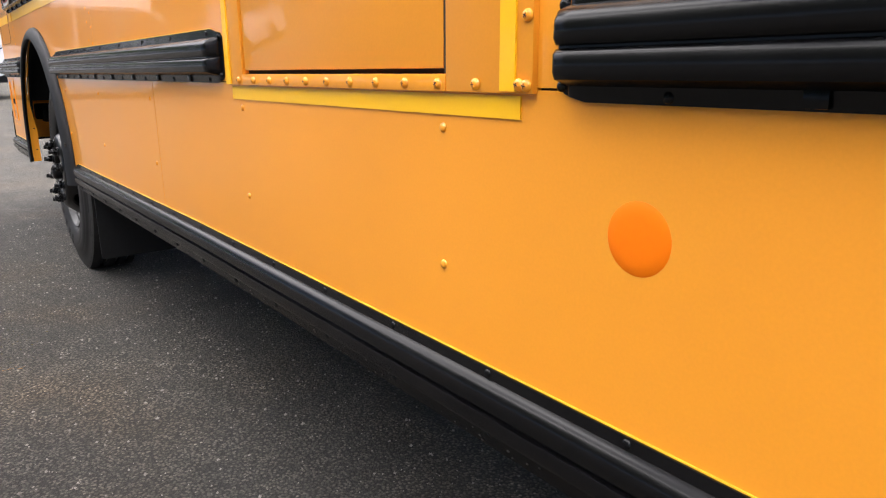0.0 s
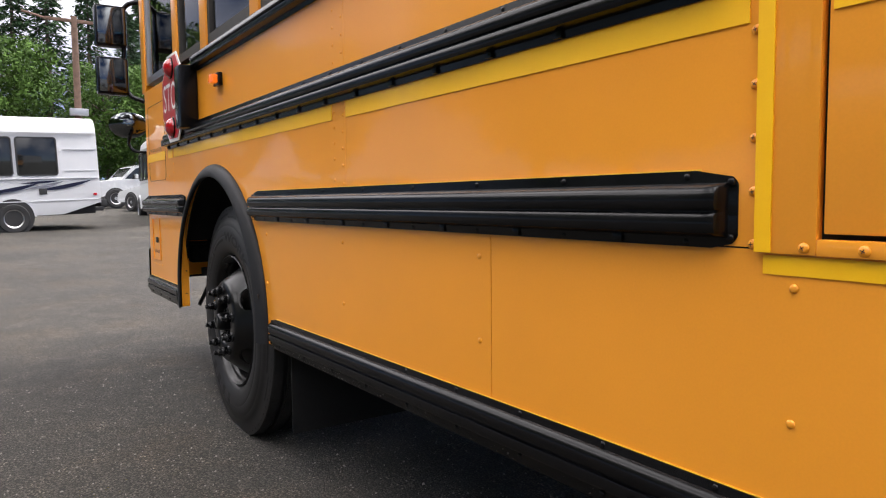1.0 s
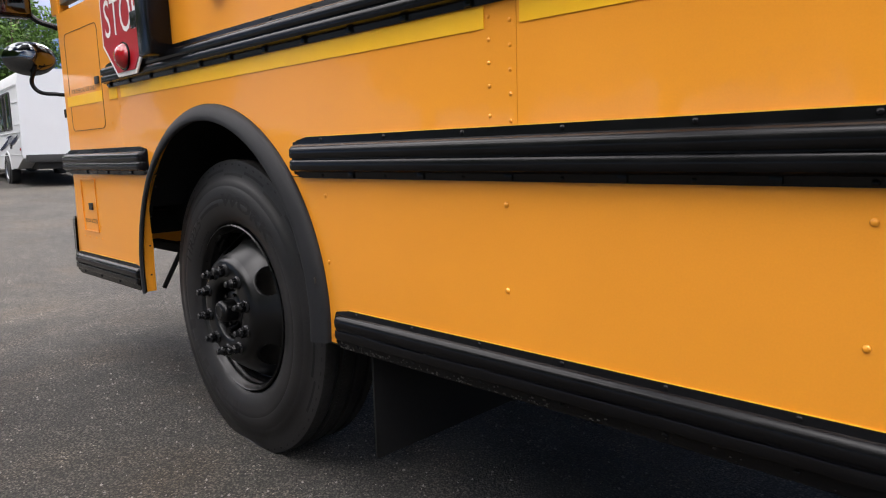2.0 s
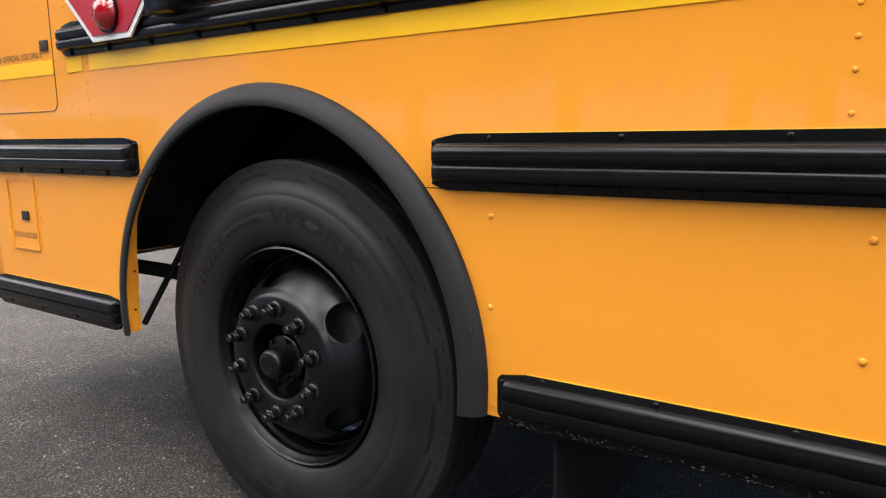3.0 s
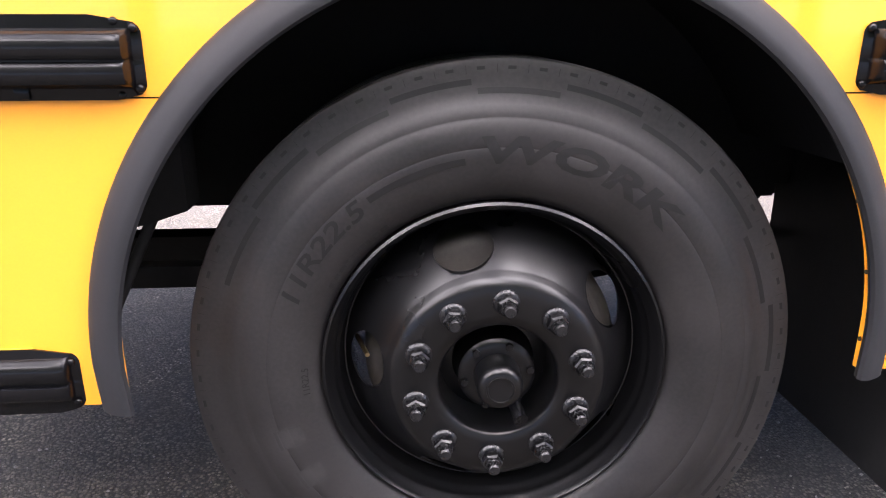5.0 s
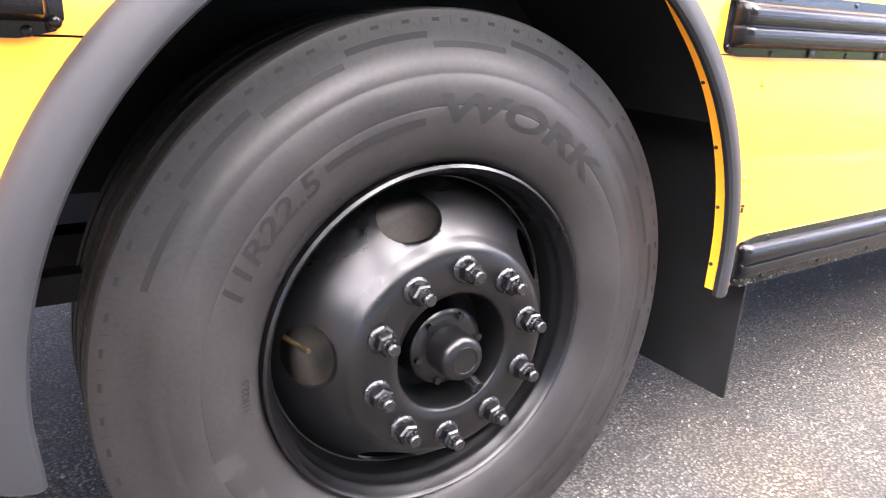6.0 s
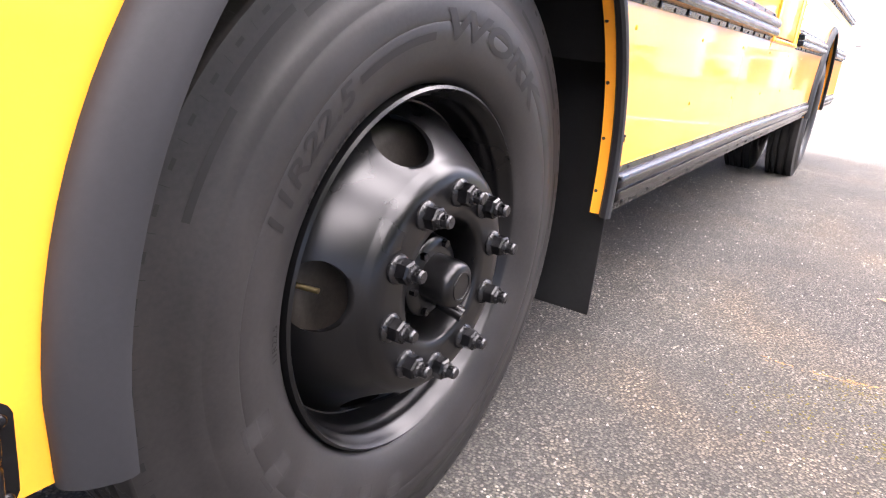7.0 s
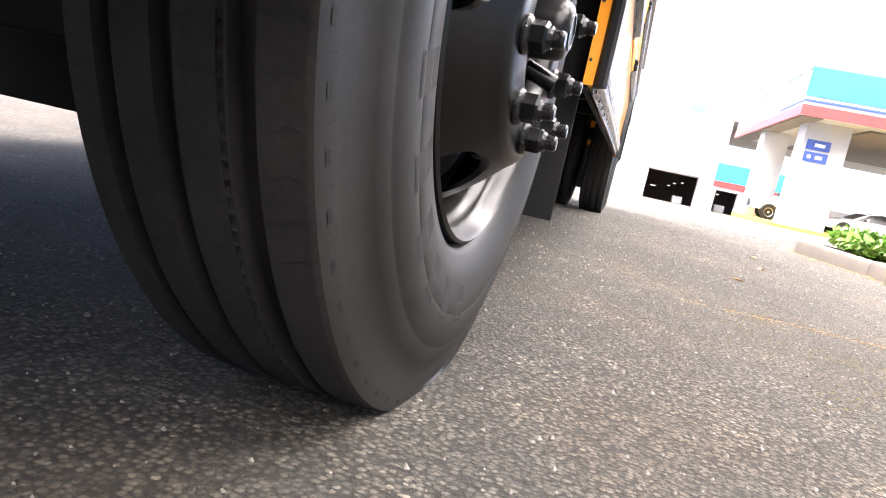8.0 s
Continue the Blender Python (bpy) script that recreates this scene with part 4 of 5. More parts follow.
def road_wheel(x, y, z, r, w, parent, out=-1):
    """A small road wheel; out: the side on which its rim shows."""
    prof = [(r * 0.62, 0.0), (r * 0.7, -0.01), (r * 0.93, -0.005), (r, 0.03), (r, w - 0.03), (r * 0.93, w), (r * 0.62, w)]
    ty = part("wheel", spin(prof, 40), CAR_TYRE, parent, at=pose(x, y, z, 0, 0, 0 if out < 0 else 180))
    part("rim", spin([(0.0, 0.03), (r * 0.16, 0.025), (r * 0.2, 0.05), (r * 0.5, 0.04), (r * 0.6, 0.01), (r * 0.64, 0.0)], 28), HUBCAP, ty)
    for i in range(6):
        a = math.pi * i / 3
        part("slot", tube((r * 0.38 * math.sin(a), 0.046, r * 0.38 * math.cos(a)), (r * 0.38 * math.sin(a), 0.028, r * 0.38 * math.cos(a)), r * 0.085, 10), CAR_TYRE, ty)
    return ty


def shuttle_bus():
    """Faces -x, driver's side on y = 0, rear wheel at the origin."""
    t = thing("shuttle_bus", "white shuttle bus with tinted windows and dark swoosh decals", "bus", group="parked shuttle buses")
    prof = [(0.0, 0.38), (-0.02, 0.50), (0.0, 1.2), (0.02, 2.3), (0.06, 2.5), (0.16, 2.62), (0.4, 2.68), (1.9, 2.68), (2.14, 2.62), (2.24, 2.5), (2.28, 2.3), (2.3, 1.2), (2.32, 0.50), (2.3, 0.38)]
    part("body", sweep([[(x, y, z + (0.24 if x > 1.0 and z < 0.7 else 0)) for y, z in prof] for x in (-4.5, -2, 0.9, 1.70, 1.75)], closed=True, caps=True), WHITE_BODY, t, smooth=30)
    cab = [(-4.5, 2.3), (-4.75, 2.2), (-5.05, 1.55), (-5.25, 1.35), (-5.9, 1.2), (-6.1, 1.0), (-6.15, 0.5), (-4.5, 0.45)]
    bm = sweep([[(x, y, z) for x, z in cab] for y in (0.12, 0.2, 2.1, 2.18)], closed=True, caps=True)
    part("cab", bm, WHITE_BODY, t, smooth=30)
    part("cab_window", box(-5.0, -4.55, 0.105, 0.13, 1.45, 2.05, 0.005), TINTED, t)
    for i in range(6):
        x1 = 0.86 - 0.92 * i
        part("window", outline(x1 - 0.85, x1, 1.30, 2.19, 0.03, -0.022, 0.02, 0.07), CAR_TYRE, t)
        part("pane", box(x1 - 0.83, x1 - 0.02, -0.012, 0.03, 1.32, 2.17, 0.01), TINTED, t)
    for z in (0.70, 1.22, 2.28):
        part("moulding", box(-4.4, 1.70, -0.03, 0.01, z, z + 0.02, 0.004), WHITE_BODY, t)
    for z in (1.4, 1.9):
        part("moulding", box(1.00, 1.70, -0.012, 0.02, z, z + 0.015, 0.003), WHITE_BODY, t)
    # tapering swooshes
    for x0, x1, z0, rise, fat, mat in ((-1.05, 0.45, 0.86, 0.27, 0.10, DECAL), (0.42, 1.55, 0.97, 0.20, 0.09, DECAL), (0.05, 0.85, 1.13, 0.04, 0.05, DECAL), (0.15, 0.95, 1.00, 0.16, 0.07, GREY_DECAL), (-0.75, 0.4, 0.88, 0.16, 0.03, GREY_DECAL)):
        bm = bmesh.new()
        prev = None
        for i in range(17):
            u = i / 16
            x, z, w = x0 + (x1 - x0) * u, z0 + rise * u ** 1.6, fat * math.sin(math.pi * u) ** 0.8 + 0.002
            cur = (bm.verts.new((x, -0.024, z - w / 2)), bm.verts.new((x, -0.024, z + w / 2)))
            if prev:
                bm.faces.new((prev[0], cur[0], cur[1], prev[1]))
            prev = cur
        part("decal", bm, mat, t, smooth=0)
    part("fuel_door", box(0.42, 0.58, -0.03, 0.0, 0.86, 1.0, 0.005), CAR_TYRE, t)
    part("tail_lamp", box(1.58, 1.66, -0.03, 0.0, 0.80, 0.86, 0.005), REDLENS, t)
    part("rear_bumper", box(1.75, 1.90, 0.05, 2.25, 0.52, 0.70, 0.02), CAR_TYRE, t)
    part("tow_bar", box(1.5, 2.1, 1.0, 1.3, 0.40, 0.50, 0.01), CAR_TYRE, t)
    part("headlamp", box(-6.16, -6.02, 0.18, 0.45, 0.78, 0.98, 0.02), LAMPS, t)
    part("underframe", box(-5.6, 1.7, 0.3, 2.0, 0.36, 0.56, 0.02), CAR_TYRE, t)
    part("roof_unit", box(-1.6, -0.3, 0.6, 1.7, 2.66, 2.74, 0.03), WHITE_BODY, t)
    for x in (-0.14, -4.9):
        bm = bmesh.new()
        rings = []
        for i in range(17):
            a = -math.pi / 2 + math.pi * i / 16
            rings.append([(x + r * math.sin(a), y, 0.36 + r * math.cos(a)) for r, y in ((0.42, -0.03), (0.47, -0.03), (0.47, 0.02), (0.42, 0.02))])
        part("wheel_arch", sweep(rings, closed=True, caps=True), WHITE_BODY, t)
        road_wheel(x, -0.05, 0.335, 0.335, 0.24, t)
        road_wheel(x, 2.26, 0.36, 0.36, 0.24, t, 1)
        part("arch_shadow", spin([(0.0, 0.012), (0.42, 0.012), (0.42, -0.004), (0.0, -0.004)], 32), CAR_TYRE, t, at=pose(x, -0.022, 0.36))
    return t


shuttle = shuttle_bus()
shuttle.matrix_basis = pose(-14.6, -0.05, ground_z(-14.6) - 0.02, 0, -2.0, 99)
shuttle.scale = (0.96, 0.96, 0.96)
copy_thing(shuttle, pose(-16.9, 3.35, ground_z(-16.9), 0, 0, -4))


# ---- cars ----
def car(name, label, paint, kind, at):
    """Faces -x, side on y = 0, about 4.7 m long."""
    t = thing(name, label, "car", at=at)
    if kind == "sedan":
        low = [(0.0, 0.35), (-0.02, 0.60), (0.10, 0.74), (0.9, 0.86), (1.2, 0.90), (3.9, 0.95), (4.6, 0.92), (4.7, 0.70), (4.66, 0.32)]
        top = [(1.15, 0.88), (1.85, 1.30), (2.5, 1.45), (3.2, 1.42), (4.1, 0.97)]
    else:
        low = [(0.0, 0.50), (-0.03, 0.95), (0.06, 1.12), (1.2, 1.22), (3.3, 1.20), (5.5, 1.20), (5.52, 0.55), (5.2, 0.5)]
        top = [(1.2, 1.20), (1.75, 1.75), (2.2, 1.88), (3.2, 1.86), (3.4, 1.20)]
    part("body", sweep([[(x + 0.05 * k, y, z - 0.02 * k) for x, z in low] for y, k in ((0.0, 1), (0.05, 0), (1.75, 0), (1.8, 1))], closed=True, caps=True), paint, t, smooth=30)
    part("cabin", sweep([[(x, y, z) for x, z in top] for y in (0.06, 1.74)], closed=True, caps=True) if kind == "pickup" else sweep([[(x, y + d * (z - 0.9) * 0.35, z) for x, z in top] for y, d in ((0.06, 1), (1.74, -1))], closed=True, caps=True), paint, t, smooth=30)
    cx = sum(p[0] for p in top) / len(top)
    for y in (0.045, 1.735):
        pts = [(cx + (x - cx) * 0.86, 0.06 + (z - top[0][1]) * 0.82 + top[0][1] - 0.02) for x, z in top]
        bm = bmesh.new()
        bm.faces.new([bm.verts.new((x, y + (0.35 * (z - 0.9) if kind == "sedan" and y < 1 else (-0.35 * (z - 0.9) if kind == "sedan" else 0)), z)) for x, z in pts])
        got = bmesh.ops.extrude_face_region(bm, geom=bm.faces[:])
        bmesh.ops.translate(bm, verts=[v for v in got["geom"] if isinstance(v, bmesh.types.BMVert)], vec=(0, 0.02, 0))
        part("side_glass", bm, TINTED, t)
    a, b = top[0], top[1]
    part("windscreen", sweep([[(x - 0.012, y, z + 0.012) for x, z in ((a[0] + 0.08, a[1] + 0.05), (b[0] - 0.04, b[1] - 0.03))] for y in (0.2, 1.6)]), TINTED, t)
    part("grille", box(-0.045, 0.02, 0.5, 1.3, 0.55, 0.72 if kind == "sedan" else 0.95, 0.01), CAR_TYRE, t)
    part("bumper", box(-0.08, 0.1, 0.05, 1.75, 0.36, 0.52, 0.03), paint if kind == "sedan" else HUBCAP, t)
    for y in (0.12, 1.4):
        part("headlamp", box(-0.04, 0.12, y, y + 0.28, 0.62 if kind == "sedan" else 0.78, 0.74 if kind == "sedan" else 0.98, 0.02), LAMPS, t)
    part("door_mirror", box(1.75, 1.87, -0.16, 0.0, 0.95 if kind == "sedan" else 1.25, 1.1 if kind == "sedan" else 1.45, 0.03), paint, t)
    r = 0.33 if kind == "sedan" else 0.40
    for x in (0.85, 3.65) if kind == "sedan" else (0.95, 4.4):
        # flat black disc on the body side stands in for the arch's shade
        part("wheel_arch", spin([(0.0, 0.012), (r + 0.05, 0.012), (r + 0.05, -0.004), (0.0, -0.004)], 28), CAR_TYRE, t, at=pose(x, -0.002, r))
        road_wheel(x, -0.035, r, r, 0.22, t)
        road_wheel(x, 1.81, r, r, 0.22, t, 1)
    return t


WHITE_CAR = material("white_car_paint", (0.55, 0.56, 0.57), 0.25, coat=0.5, vary=0.03)
SILVER_CAR = material("silver_car_paint", (0.42, 0.43, 0.44), 0.3, metal=0.5, coat=0.5, vary=0.04)
car("sedan", "white sedan parked under the canopy", WHITE_CAR, "sedan", pose(37.1, -10.15, ground_z(34) + 0.14, 0, 0, -86))
car("pickup_truck", "white pickup truck parked under the canopy", WHITE_CAR, "pickup", pose(40.3, -7.1, ground_z(34) + 0.14, 0, 0, -90))
car("pickup_truck", "white pickup truck in the far row of parked cars", WHITE_CAR, "pickup", pose(-29.0, 3.2, ground_z(-29), 0, 0, 100))
car("sedan", "white sedan in the far row of parked cars", WHITE_CAR, "sedan", pose(-25.5, 3.6, ground_z(-25.5), 0, 0, 25))
car("sedan", "silver sedan in the far row of parked cars", SILVER_CAR, "sedan", pose(-30, 7.4, ground_z(-30), 0, 0, 95))

# ---- trees ----
BARK = material("bark", (0.10, 0.075, 0.055), 0.85, vary=0.35, scale=8, fine=40, bump=0.5, depth=0.02)
LEAF = material("broad_leaves", (0.036, 0.078, 0.013), 0.7, spec=0.2, vary=0.55, scale=1.2, fine=9, bump=0.0, tint=(0.065, 0.125, 0.02))
NEEDLE = material("fir_needles", (0.016, 0.036, 0.016), 0.75, spec=0.15, vary=0.5, scale=1.0, fine=8, bump=0.0, tint=(0.035, 0.075, 0.028))
SHRUB = material("shrub_leaves", (0.06, 0.16, 0.018), 0.5, vary=0.5, scale=6, fine=40, bump=0.0, tint=(0.11, 0.25, 0.03))


def leaf_cloud(blobs, count, size, rng, droop=0.0):
    """Many small leaf blades scattered through blobs given as centre and radius."""
    verts, faces = [], []
    weights = np.array([r ** 2 for _, r in blobs])
    picks = rng.choice(len(blobs), count, p=weights / weights.sum())
    for k in picks:
        c, r = blobs[k]
        d = rng.normal(size=3)
        d /= np.linalg.norm(d)
        p = np.array(c) + d * r * (0.55 + 0.5 * rng.random()) * np.array([1, 1, 0.8])
        u = rng.normal(size=3)
        u /= np.linalg.norm(u)
        v = np.cross(u, d + 0.3 * rng.normal(size=3))
        v /= np.linalg.norm(v) + 1e-6
        s = size * (0.5 + rng.random())
        n = len(verts)
        q = p + np.array([0, 0, -droop * s])
        verts += [tuple(p - u * s), tuple(p + v * s * 0.45), tuple(q + u * s), tuple(p - v * s * 0.45)]
        faces.append((n, n + 1, n + 2, n + 3))
    me = bpy.data.meshes.new("leaves")
    me.from_pydata(verts, [], faces)
    return me


def broad_tree(at, height, spread, seed):
    rng = np.random.default_rng(seed)
    t = thing("broadleaf_tree", "leafy bright green broadleaf tree at the yard's edge", "tree", at=at, group="trees round the yard")
    bm = tube((0, 0, -0.2), (0.1, 0, height * 0.45), 0.24, 12, r2=0.16)
    tube((0.1, 0, height * 0.45), (0, 0.1, height * 0.9), 0.16, 10, bm, 0.04)
    blobs = []
    for i in range(26):
        a, h = 2.4 * i, 0.24 + 0.72 * (i / 25)
        reach = spread * (0.35 + 0.65 * math.sin(math.pi * min(1, 0.18 + 0.8 * (1 - i / 25)))) * (0.6 + 0.5 * rng.random())
        c = (reach * math.cos(a) * 0.8, reach * math.sin(a) * 0.8, height * h)
        tube((0, 0, height * h * 0.8), c, 0.06, 6, bm, 0.02)
        blobs.append((c, spread * (0.24 + 0.2 * rng.random())))
    part("trunk", bm, BARK, t)
    me = leaf_cloud(blobs, 16000, 0.12, rng)
    me.materials.append(LEAF)
    part("crown", me, None, t)
    return t


def fir_tree(at, height, spread, seed):
    rng = np.random.default_rng(seed)
    t = thing("fir_tree", "tall dark green fir behind the yard", "tree", at=at, group="trees round the yard")
    bm = tube((0, 0, -0.2), (0, 0, height), 0.28, 10, r2=0.03)
    verts, faces = [], []
    for i in range(190):
        u = (i + 0.5) / 190
        z = height * (0.12 + 0.87 * u)
        reach = spread * (1 - u) ** 0.85 * (0.65 + 0.5 * rng.random()) + 0.15
        a = 2.4 * i + rng.random()
        tip = (reach * math.cos(a), reach * math.sin(a), z - 0.22 * reach)
        if i % 2 == 0:
            tube((0, 0, z), tip, 0.035, 5, bm, 0.01)
        for j in range(46):
            s = rng.random() ** 0.7
            p = np.array([tip[0] * s, tip[1] * s, z - 0.22 * reach * s * s]) + rng.normal(size=3) * np.array([0.13, 0.13, 0.09]) * (0.5 + reach * 0.5)
            d = np.array([math.cos(a + rng.normal() * 0.7), math.sin(a + rng.normal() * 0.7), -0.35 + rng.normal() * 0.2])
            w = np.cross(d, rng.normal(size=3))
            w /= np.linalg.norm(w) + 1e-6
            k = 0.20 * (0.6 + 0.8 * rng.random())
            n = len(verts)
            verts += [tuple(p), tuple(p + d * k * 0.5 + w * k * 0.22), tuple(p + d * k * 1.3), tuple(p + d * k * 0.5 - w * k * 0.22)]
            faces.append((n, n + 1, n + 2, n + 3))
    part("trunk", bm, BARK, t)
    me = bpy.data.meshes.new("needles")
    me.from_pydata(verts, [], faces)
    me.materials.append(NEEDLE)
    part("crown", me, None, t)
    return t


leafy = broad_tree(pose(-36, -2.4, ground_z(-36)), 9.5, 3.4, 3)
# the last nine stand unseen, added to keep low sky light off the bus
for x, y, k, r in ((-33, -0.2, 0.80, 70), (-37, -7, 1.05, 140), (-38, -12, 1.0, 220), (-40, 5.5, 0.8, 30), (-42, 10, 0.9, 300), (-36, -17, 1.0, 100), (-9, -13, 1.0, 50), (-4.5, -12, 1.1, 10), (0, -13, 1.0, 200), (4, -12.3, 1.1, 310), (8.5, -13.5, 1.05, 120), (13, -14.5, 1.1, 80), (-14, -14.5, 1.1, 250), (-2, -16, 1.2, 20), (6, -17, 1.25, 60)):
    c = copy_thing(leafy, pose(x, y, ground_z(max(x, -40)), 0, 0, r))
    c.scale = (k, k, k)
fir = fir_tree(pose(-47, 3.4, ground_z(-40)), 15, 2.3, 5)
for x, y, k, r in ((-46, 5.6, 0.95, 70), (-48, 1.6, 1.05, 140), (-45, 7.7, 0.8, 250), (-50, 9.5, 1.0, 30), (-52, 13, 0.9, 200), (-50, -10, 1.1, 90), (-49, -1.0, 1.0, 10), (10, -44, 1.2, 20)):
    c = copy_thing(fir, pose(x, y, ground_z(-40), 0, 0, r))
    c.scale = (k, k, k)

# low hedge and chain-link fence beyond the cars
hedge = thing("hedge", "low dark green hedge behind the parked cars", "hedge", at=pose(-34, 0, ground_z(-34)))
rng = np.random.default_rng(11)
me = leaf_cloud([((0.4 * math.sin(i), -22 + 0.9 * i, 0.7 + 0.2 * math.sin(2.3 * i)), 0.9) for i in range(52)], 9000, 0.15, rng)
me.materials.append(LEAF)
part("foliage", me, None, hedge)
WOOD = material("weathered_pole", (0.16, 0.10, 0.07), 0.85, vary=0.3, scale=5, fine=50, bump=0.3, depth=0.01)
pole = thing("utility_pole", "brown wooden utility pole with a lamp arm", "pole", at=pose(-30, 2.95, ground_z(-30)))
part("post", tube((0, 0, 0), (0, 0, 8.0), 0.16, 14, r2=0.12), WOOD, pole)
part("cross_arm", box(-0.06, 0.06, -1.1, 1.0, 7.75, 7.88, 0.01), WOOD, pole)
part("lamp_arm", tube((0, -1.0, 7.8), (0, -1.9, 8.0), 0.05, 8), WOOD, pole)
part("transformer_box", box(0.1, 0.4, -0.35, 0.35, 3.85, 4.15, 0.03), SILVER_CAR, pole)

# ---- the service building and its canopy ----
STUCCO = material("white_stucco", (0.56, 0.56, 0.555), 0.8, vary=0.05, scale=0.6, fine=20, bump=0.1, depth=0.01)
CYAN = material("cyan_fascia", (0.04, 0.34, 0.70), 0.4, vary=0.05, scale=1)
PALE = material("pale_blue_top", (0.45, 0.66, 0.72), 0.45, vary=0.05, scale=1)
BLUE = material("blue_band", (0.05, 0.11, 0.42), 0.4, vary=0.05)
REDBAND = material("red_band", (0.55, 0.07, 0.07), 0.4, vary=0.06)
SOFFIT = material("soffit", (0.62, 0.62, 0.60), 0.7, vary=0.06)
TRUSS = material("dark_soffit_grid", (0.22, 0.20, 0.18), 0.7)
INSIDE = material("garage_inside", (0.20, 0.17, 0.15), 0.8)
YELLOW = material("yellow_kerb_paint", (0.50, 0.34, 0.05), 0.6, vary=0.15, scale=4)
CONCRETE = material("kerb_concrete", (0.105, 0.094, 0.083), 0.85, vary=0.2, scale=5, fine=120, bump=0.3, depth=0.004)
SOIL = material("planter_soil", (0.09, 0.06, 0.04), 0.95, vary=0.4, scale=12, fine=90, bump=0.6, depth=0.02)
PORCELAIN = material("white_machine", (0.75, 0.75, 0.75), 0.4)
gz = ground_z(65)
hall = thing("service_building", "white service building with open garage bays", "building", at=pose(0, -1.1, 0))
bm = box(65, 66, -0.95, 40, gz - 0.5, gz + 8.5)
box(65, 66, -5.35, -0.95, gz + 3.0, gz + 8.5, bm=bm)
box(65, 66, -7.0, -5.35, gz - 0.5, gz + 8.5, bm=bm)
part("front_wall", bm, STUCCO, hall)
part("wing_wall", box(62.8, 64.9, -6.75, -5.85, gz - 0.5, gz + 4.6, 0.02), STUCCO, hall)
bm = box(62.8, 63.6, -30, -6.76, gz + 2.3, gz + 5.5)
part("wing_wall", bm, STUCCO, hall)
part("wing_wall", box(62.8, 63.6, -30, -8.6, gz - 0.5, gz + 2.3), STUCCO, hall)
part("fascia_band", box(62.74, 62.8, -12.5, -6.4, gz + 3.1, gz + 4.6), CYAN, hall)
part("fascia_band", box(62.72, 62.79, -12.5, -6.4, gz + 2.55, gz + 3.05), REDBAND, hall)
part("garage", box(66, 80, -12, 6, gz + 3.6, gz + 3.8), INSIDE, hall)
part("garage", box(80, 80.2, -12, 6, gz - 0.3, gz + 3.7), INSIDE, hall)
for y in (-12, 6):
    part("garage", box(66, 80, y, y + 0.2, gz - 0.3, gz + 3.7), INSIDE, hall)
part("roof", box(65, 95, -30, 40, gz + 8.5, gz + 8.7), STUCCO, hall)
part("lintel", box(64.93, 65.0, -5.4, -0.9, gz + 3.0, gz + 3.15), TRUSS, hall)
LIGHT = bpy.data.materials.new("shop_light")
LIGHT.use_nodes = True
LIGHT.node_tree.nodes["Principled BSDF"].inputs["Emission Color"].default_value = (1, 0.97, 0.9, 1)
LIGHT.node_tree.nodes["Principled BSDF"].inputs["Emission Strength"].default_value = 0.08
for y, z, x in ((-1.7, 1.5, 70), (-3.9, 2.1, 72), (-4.7, 2.3, 73), (-3.6, 1.8, 75), (-7.6, 1.9, 68)):
    part("shop_light", box(x, x + 0.1, y - 0.4 if y == -1.7 else y - 0.12, y + 0.12, gz + z, gz + z + 0.1), LIGHT, hall)
for x, y in ((67.5, -4.6), (66.5, -8.3)):
    part("machine", box(x, x + 1.0, y, y + 0.9, gz - 0.3, gz + 1.0, 0.05), PORCELAIN, hall)
part("wall_lamp", box(64.85, 65.0, 3.2, 3.6, gz + 4.0, gz + 4.2, 0.02), INSIDE, hall)

canopy = thing("canopy", "white canopy with cyan and red fascia bands on square columns", "canopy", at=pose(0, -0.85, 0))
canopy.scale = (1, 1, 1.06)
CX0, CX1, CY0, CY1 = 33.0, 52.0, -26.0, -6.0
part("soffit", box(CX0 + 0.1, CX1, CY0, CY1 - 0.1, 4.45, 4.6), SOFFIT, canopy)
part("fascia", box(CX0, CX1, CY0, CY1, 4.50, 6.30, 0.01), STUCCO, canopy)
for z0, z1, mat, k in ((4.42, 4.86, REDBAND, 0.05), (4.99, 5.09, BLUE, 0.04), (5.22, 6.42, CYAN, 0.05)):
    part("fascia_band", box(CX0 - k, CX0, CY0, CY1 + k, z0, z1), mat, canopy)
    if mat is REDBAND:
        part("fascia_band", box(CX0, CX1, CY1, CY1 + k, z0, z1), mat, canopy)
    elif mat is BLUE:
        part("fascia_band", box(CX0, CX0 + 5, CY1, CY1 + k, z0, z1), mat, canopy)
part("sloping_top", sweep([[(x0, y0, 6.42), (x1, y1, 7.1)] for x0, y0, x1, y1 in ((CX1, CY1, CX1, CY1 - 1.5), (CX0, CY1, CX0 + 1.5, CY1 - 1.5), (CX0, CY0, CX0 + 1.5, CY0))]), PALE, canopy)
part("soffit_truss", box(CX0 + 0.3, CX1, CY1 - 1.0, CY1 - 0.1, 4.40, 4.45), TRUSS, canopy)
for x, y0, y1 in ((35.0, -8.75, -6.8), (42.6, -7.7, -6.35), (35.0, -16.6, -14.8), (42.3, -16.6, -14.8)):
    part("column", box(x, x + 1.6, y0, y1, ground_z(x) - 0.2, 4.5, 0.02), STUCCO, canopy)
